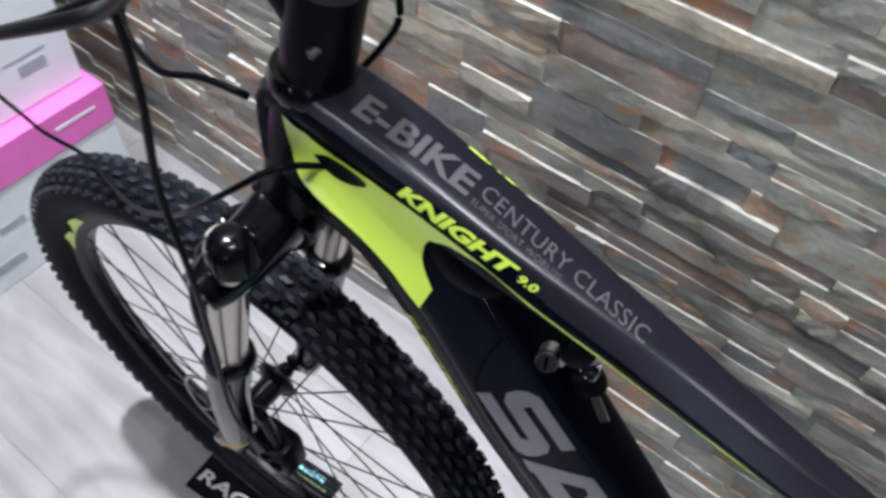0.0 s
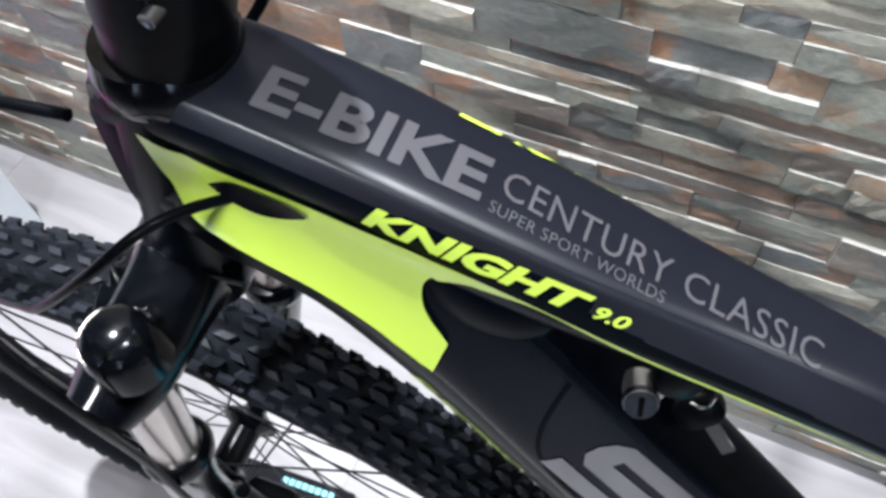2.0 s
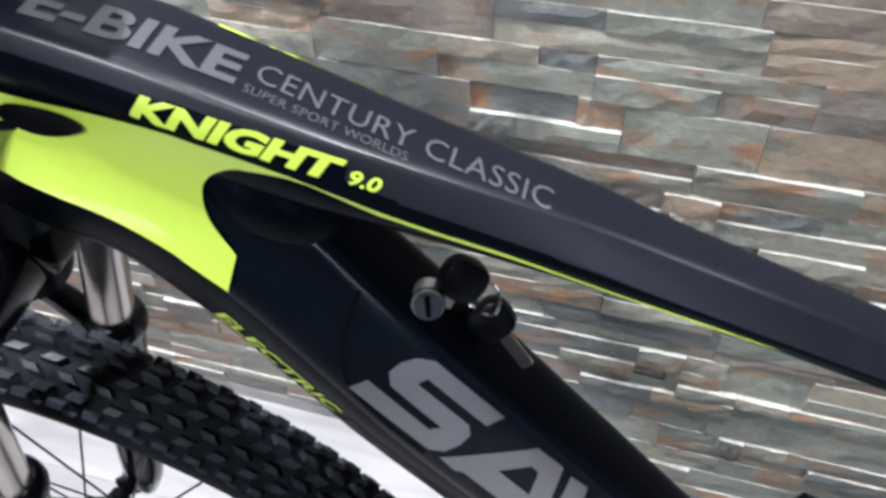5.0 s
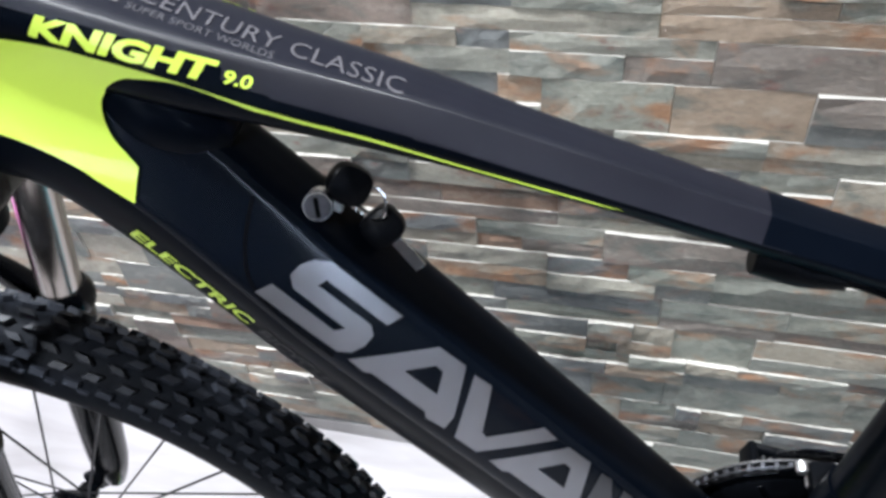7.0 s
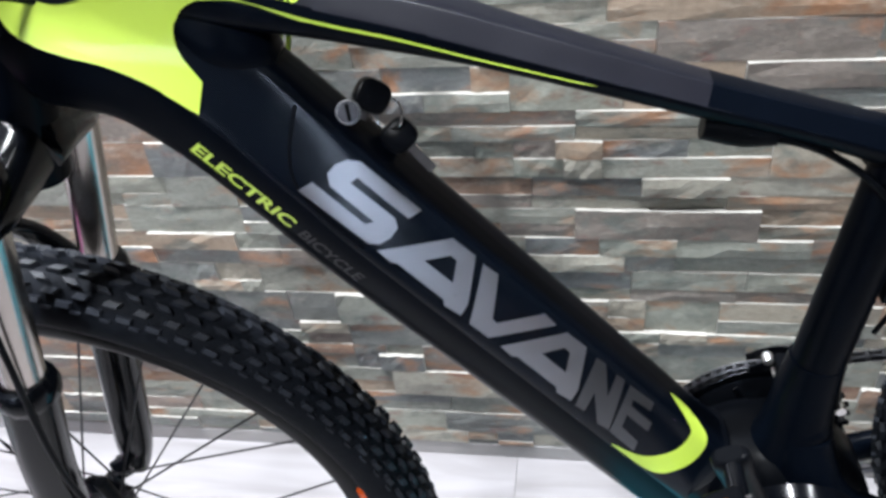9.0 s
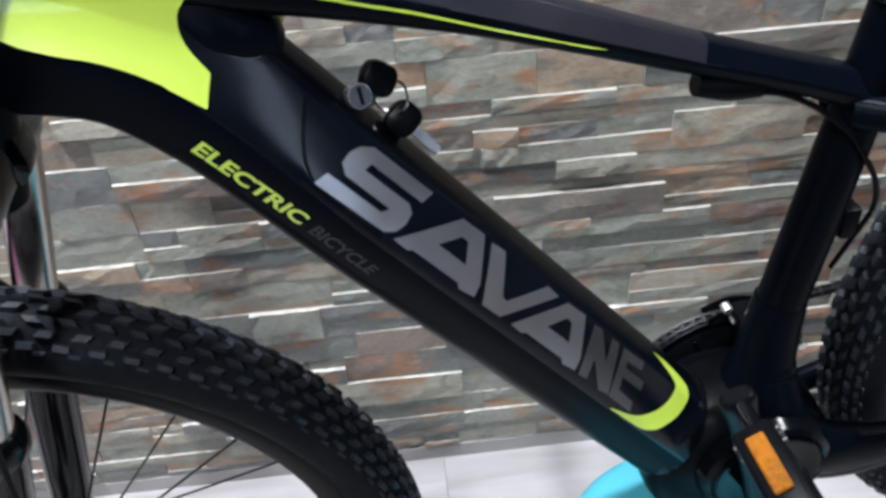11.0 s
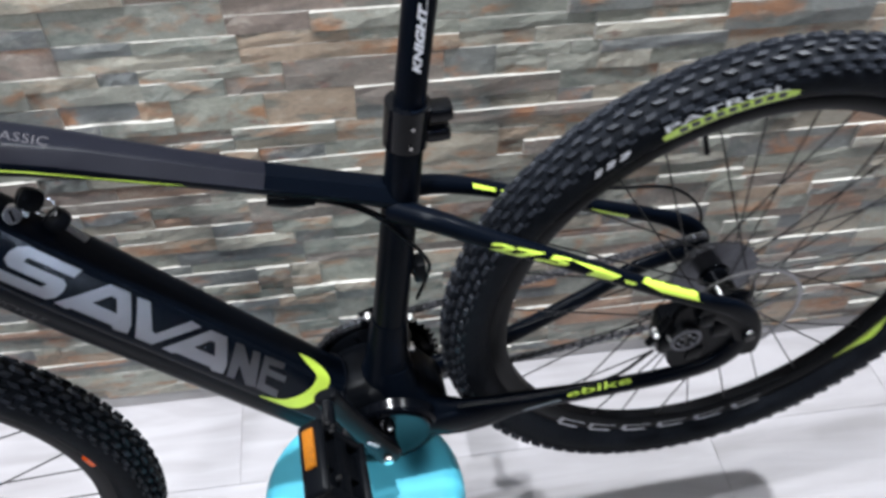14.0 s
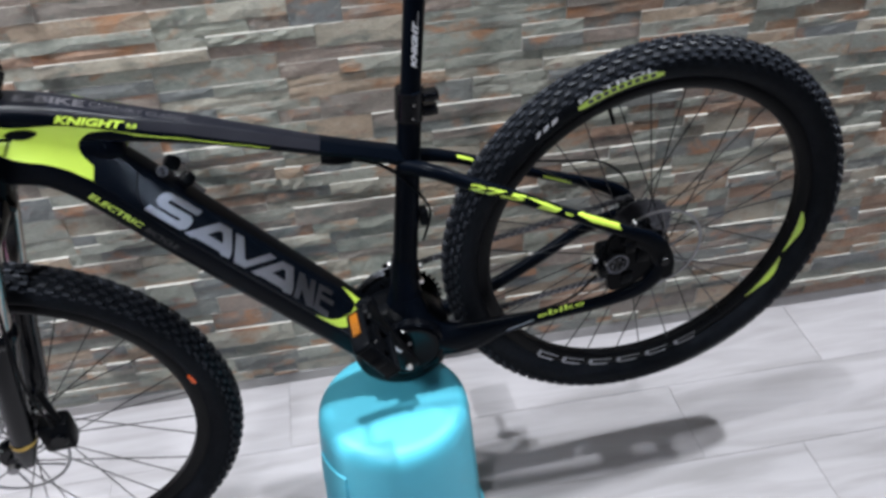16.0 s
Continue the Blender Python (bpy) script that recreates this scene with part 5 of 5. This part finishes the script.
    for u0, u1 in ((-0.30, -0.275), (-0.268, -0.255), (-0.16, -0.11)):
        w0, w1 = 0.190 - (u0 + 0.30) * 0.53, 0.190 - (u1 + 0.30) * 0.53
        decal("stay_mark", flat([[(u0, w0 + 0.002), (u1, w1 + 0.002), (u1, w1 + 0.007), (u0, w0 + 0.007)]]), lambda x, y: (x, 0.05, y), far_skin, (0, 1, -0.4), LIME, bike, "lime bar mark")


build_cables()

# ---- teal tub ----


def build_tub():
    tub = new("plastic_tub")
    tub.matrix_basis = pose(0.033, -0.415, 0, 0, 0, 4)
    tagged(tub, "upturned teal plastic tub with rounded shoulders under the bicycle", "tub")
    prof = [(0.0, 0.342), (0.098, 0.3415), (0.112, 0.339), (0.1205, 0.333), (0.1260, 0.323), (0.1290, 0.306), (0.1345, 0.22), (0.144, 0.06), (0.146, 0.022), (0.154, 0.016), (0.154, 0.0), (0.148, 0.0), (0.139, 0.03), (0.123, 0.28), (0.0, 0.332)]
    body = part("body", lathe(prof, (0, 0, 0), "z", 96), TEAL, tub)
    skin = surface_of(body)
    # raised outline of a grip plate on the flank
    bm = bmesh.new()

    def at(an, z, lift=0.0):
        hit, normal, _, _ = skin.ray_cast(Vector((0.4 * math.cos(an), 0.4 * math.sin(an), z)), Vector((-math.cos(an), -math.sin(an), 0)))
        return tuple(hit + normal * lift)
    a0, a1, z0, z1 = radians(-170), radians(-139), 0.200, 0.272
    n = 12
    rows = []
    for k in range(n + 1):
        an = a0 + (a1 - a0) * k / n
        rows.append([bm.verts.new(at(an, z, lift)) for z, lift in ((z0 - 0.004, -0.002), (z0, 0.004), ((z0 + z1) / 2, 0.0045), (z1, 0.004), (z1 + 0.004, -0.002))])
    for p, q in zip(rows, rows[1:]):
        for k in range(4):
            bm.faces.new((p[k], q[k], q[k + 1], p[k + 1]))
    for row, an in ((rows[0], a0 - 0.02), (rows[-1], a1 + 0.02)):
        edge = [bm.verts.new(at(an, z, -0.002)) for z in (z0 - 0.004, z0, (z0 + z1) / 2, z1, z1 + 0.004)]
        for k in range(4):
            bm.faces.new((row[k], edge[k], edge[k + 1], row[k + 1]))
    bmesh.ops.recalc_face_normals(bm, faces=bm.faces)
    part("grip_plate", bm, TEAL, tub)
    return tub


build_tub()

# ---- cartons ----


def build_carton(name, y0, y1, x0, x1, z0, z1, mat, label, marks=()):
    ob = new(name)
    ob.matrix_basis = pose(x1, (y0 + y1) / 2, z0)
    tagged(ob, label, "box", group="stacked cartons")
    half = (y1 - y0) / 2
    part("body", box_bm(x0 - x1, 0, -half, half, 0, z1 - z0, 0.002), mat, ob, smooth=False)
    part("tape", box_bm(-0.01, 0.0006, half - 0.17, half - 0.155, 0.0005, z1 - z0 + 0.0005), mat, ob, "strip of clear tape", smooth=False)
    for a, b, c, d, m in marks:
        part("print", box_bm(0.0, 0.0008, half - b, half - a, c, d), m, ob, "grey printed panel", smooth=False)
    return ob


build_carton("cardboard_box", -0.80, -0.119, -1.75, -1.257, 0.0, 0.204, CARD_WHITE, "white printed carton standing on the floor by the wall",
             [(0.12, 0.20, 0.03, 0.075, PRINT_GREY), (0.22, 0.27, 0.12, 0.135, PRINT_GREY), (0.12, 0.19, 0.10, 0.108, PRINT_GREY), (0.25, 0.33, 0.04, 0.06, PRINT_GREY)])
build_carton("cardboard_box", -0.80, -0.117, -1.75, -1.255, 0.206, 0.286, CARD_PINK, "flat glossy pink carton lying on a white carton",
             [(0.03, 0.11, 0.044, 0.050, CARD_WHITE)])
build_carton("cardboard_box", -0.80, -0.128, -1.75, -1.294, 0.288, 0.66, CARD_WHITE, "white printed carton stacked on a pink one",
             [(0.05, 0.10, 0.060, 0.080, PRINT_GREY), (0.045, 0.12, 0.092, 0.096, PRINT_GREY), (0.17, 0.25, 0.03, 0.045, PRINT_GREY)])

# ---- mat under the front wheel ----


def build_mat():
    mat = new("rubber_mat")
    mat.matrix_basis = pose(-0.7235, -0.4730, 0, 0, 0, 5.5)
    tagged(mat, "thin black rubber mat with white and lime print under the wheel", "mat")
    part("sheet", box_bm(0, 0.205, 0, 0.138, 0, 0.0022, 0.0008, segments=1), MAT_BLACK, mat, smooth=False)
    top = part("print", lettering("RAC", 0.03), WHITE_DECAL, mat, "white capital lettering")
    for v in top.data.vertices:
        v.co = (0.008 + v.co.x * 0.094 + 0.15 * v.co.y * 0.021, 0.018 + v.co.y * 0.021, 0.0026)
    for x0, y0, count, wide, tall, m in ((0.094, 0.071, 2, 0.012, 0.016, WHITE_DECAL), (0.124, 0.071, 4, 0.012, 0.016, CYAN), (0.098, 0.092, 9, 0.0085, 0.010, LIME), (0.098, 0.106, 8, 0.0095, 0.007, OLIVE), (0.100, 0.120, 8, 0.0080, 0.009, CYAN)):
        for k in range(count):
            x = x0 + k * wide * 1.25
            part("bar", box_bm(x, x + wide, y0, y0 + tall, 0.0020, 0.0027), m, mat, "printed bar", smooth=False)
    return mat


build_mat()

# ---- slate strips and floor planks ----


def strip_mesh(rng):
    """One slate strip of unit length, height and depth, its face cleft and uneven."""
    bm = bmesh.new()
    nx, nz = 6, 3
    grid = {}
    slope = rng.uniform(-0.12, 0.12)
    for i in range(nx):
        for k in range(nz):
            rim = i in (0, nx - 1) or k in (0, nz - 1)
            grid[i, k] = bm.verts.new((i / (nx - 1) - 0.5 + (0 if i in (0, nx - 1) else rng.uniform(-0.04, 0.04)), -1 + slope * (i / (nx - 1) - 0.5) + rng.uniform(-0.07, 0.07) - (0 if rim else 0.05),
                                       k / (nz - 1) - 0.5 + (rng.uniform(-0.02, 0.0) if k == nz - 1 else 0)))
    for i in range(nx - 1):
        for k in range(nz - 1):
            bm.faces.new((grid[i, k], grid[i + 1, k], grid[i + 1, k + 1], grid[i, k + 1]))
    back = {}
    border = [(i, 0) for i in range(nx)] + [(nx - 1, k) for k in range(1, nz)] + [(i, nz - 1) for i in range(nx - 2, -1, -1)] + [(0, k) for k in range(nz - 2, 0, -1)]
    for key in border:
        v = grid[key].co
        back[key] = bm.verts.new((v.x, 0.3, v.z))
    for a, b in zip(border, border[1:] + border[:1]):
        bm.faces.new((grid[a], back[a], back[b], grid[b]))
    bmesh.ops.recalc_face_normals(bm, faces=bm.faces)
    me = bpy.data.meshes.new("slate_strip")
    bm.to_mesh(me)
    bm.free()
    me.materials.append(STONE)
    me.materials.append(SAWN)
    for p in me.polygons:
        p.material_index = 1 if abs(p.normal.y) < 0.35 else 0
    return me


def build_cladding():
    rng = random.Random(11)
    kinds = [strip_mesh(rng) for _ in range(24)]
    coords = [(np.array([v.co[:] for v in me.vertices]), [list(p.vertices) for p in me.polygons], [p.material_index for p in me.polygons]) for me in kinds]
    heights = (0.019, 0.023, 0.026, 0.030)
    verts, faces, sawn = [], [], []
    count = 0
    depths = (0.0105, 0.0118, 0.0124, 0.0128, 0.0134, 0.0145, 0.0170)

    def lay(x, ln, zz, h):
        nonlocal count
        lo = max(zz, 0.031)
        hh = zz + h - lo
        if hh < 0.006 or x + ln > X1:
            return
        size = (ln - 0.0006, rng.choice(depths), hh - 0.0004)
        place = (x + ln / 2, 0, lo + hh / 2)
        pick = rng.randrange(len(kinds))
        if 0.28 < lo < 0.84 and -0.45 < x < 0.50 and count < 300:
            ob = new("slate_strip", kinds[pick])
            ob.parent = wall
            ob.matrix_basis = Matrix.LocRotScale(place, None, size)
            count += 1
        else:
            first = len(verts)
            co, po, mi = coords[pick]
            sawn.extend(mi)
            verts.extend((co * size + place).tolist())
            faces.extend([[first + i for i in p] for p in po])

    z = 0.0095
    while z < CEILING - 0.07:
        course, upper = rng.choice(heights), rng.choice(heights)
        x = X0
        while x < X1:
            if rng.random() < 0.36:
                ln = rng.choice((0.07, 0.09, 0.12, 0.16, 0.21))
                lay(x, ln, z, course + upper)
            else:
                ln = rng.choice((0.10, 0.14, 0.18, 0.22, 0.28))
                for zz, hh in ((z, course), (z + course, upper)):
                    if rng.random() < 0.55:
                        share = ln * rng.uniform(0.28, 0.72)
                        lay(x, share, zz, hh)
                        lay(x + share, ln - share, zz, hh)
                    else:
                        lay(x, ln, zz, hh)
            x += ln
        z += course + upper
    me = bpy.data.meshes.new("slate_cladding")
    me.from_pydata(verts, [], faces)
    me.materials.append(STONE)
    me.materials.append(SAWN)
    me.polygons.foreach_set("material_index", sawn)
    ob = new("slate_cladding", me)
    ob.parent = wall
    tagged(ob, "split slate strips of mixed colour", kind="stuff")


build_cladding()


def build_planks():
    rng = random.Random(3)
    length, width = 1.2, 0.2
    y = 0.0
    while y > Y0:
        x = X0 - rng.uniform(0, length)
        while x < X1:
            a, b = max(x, X0), min(x + length, X1)
            w = min(width, y - Y0)
            if b - a > 0.01:
                bm = box_bm(-(b - a) / 2 + 0.0004, (b - a) / 2 - 0.0004, -w / 2 + 0.0004, w / 2 - 0.0004, -0.0012, 0.0, 0.0004, segments=1)
                ob = part("plank", bm, FLOOR_TILE, floor, smooth=False)
                ob.matrix_basis = pose((a + b) / 2, y - w / 2, 0)
            x += length
        y -= width


build_planks()
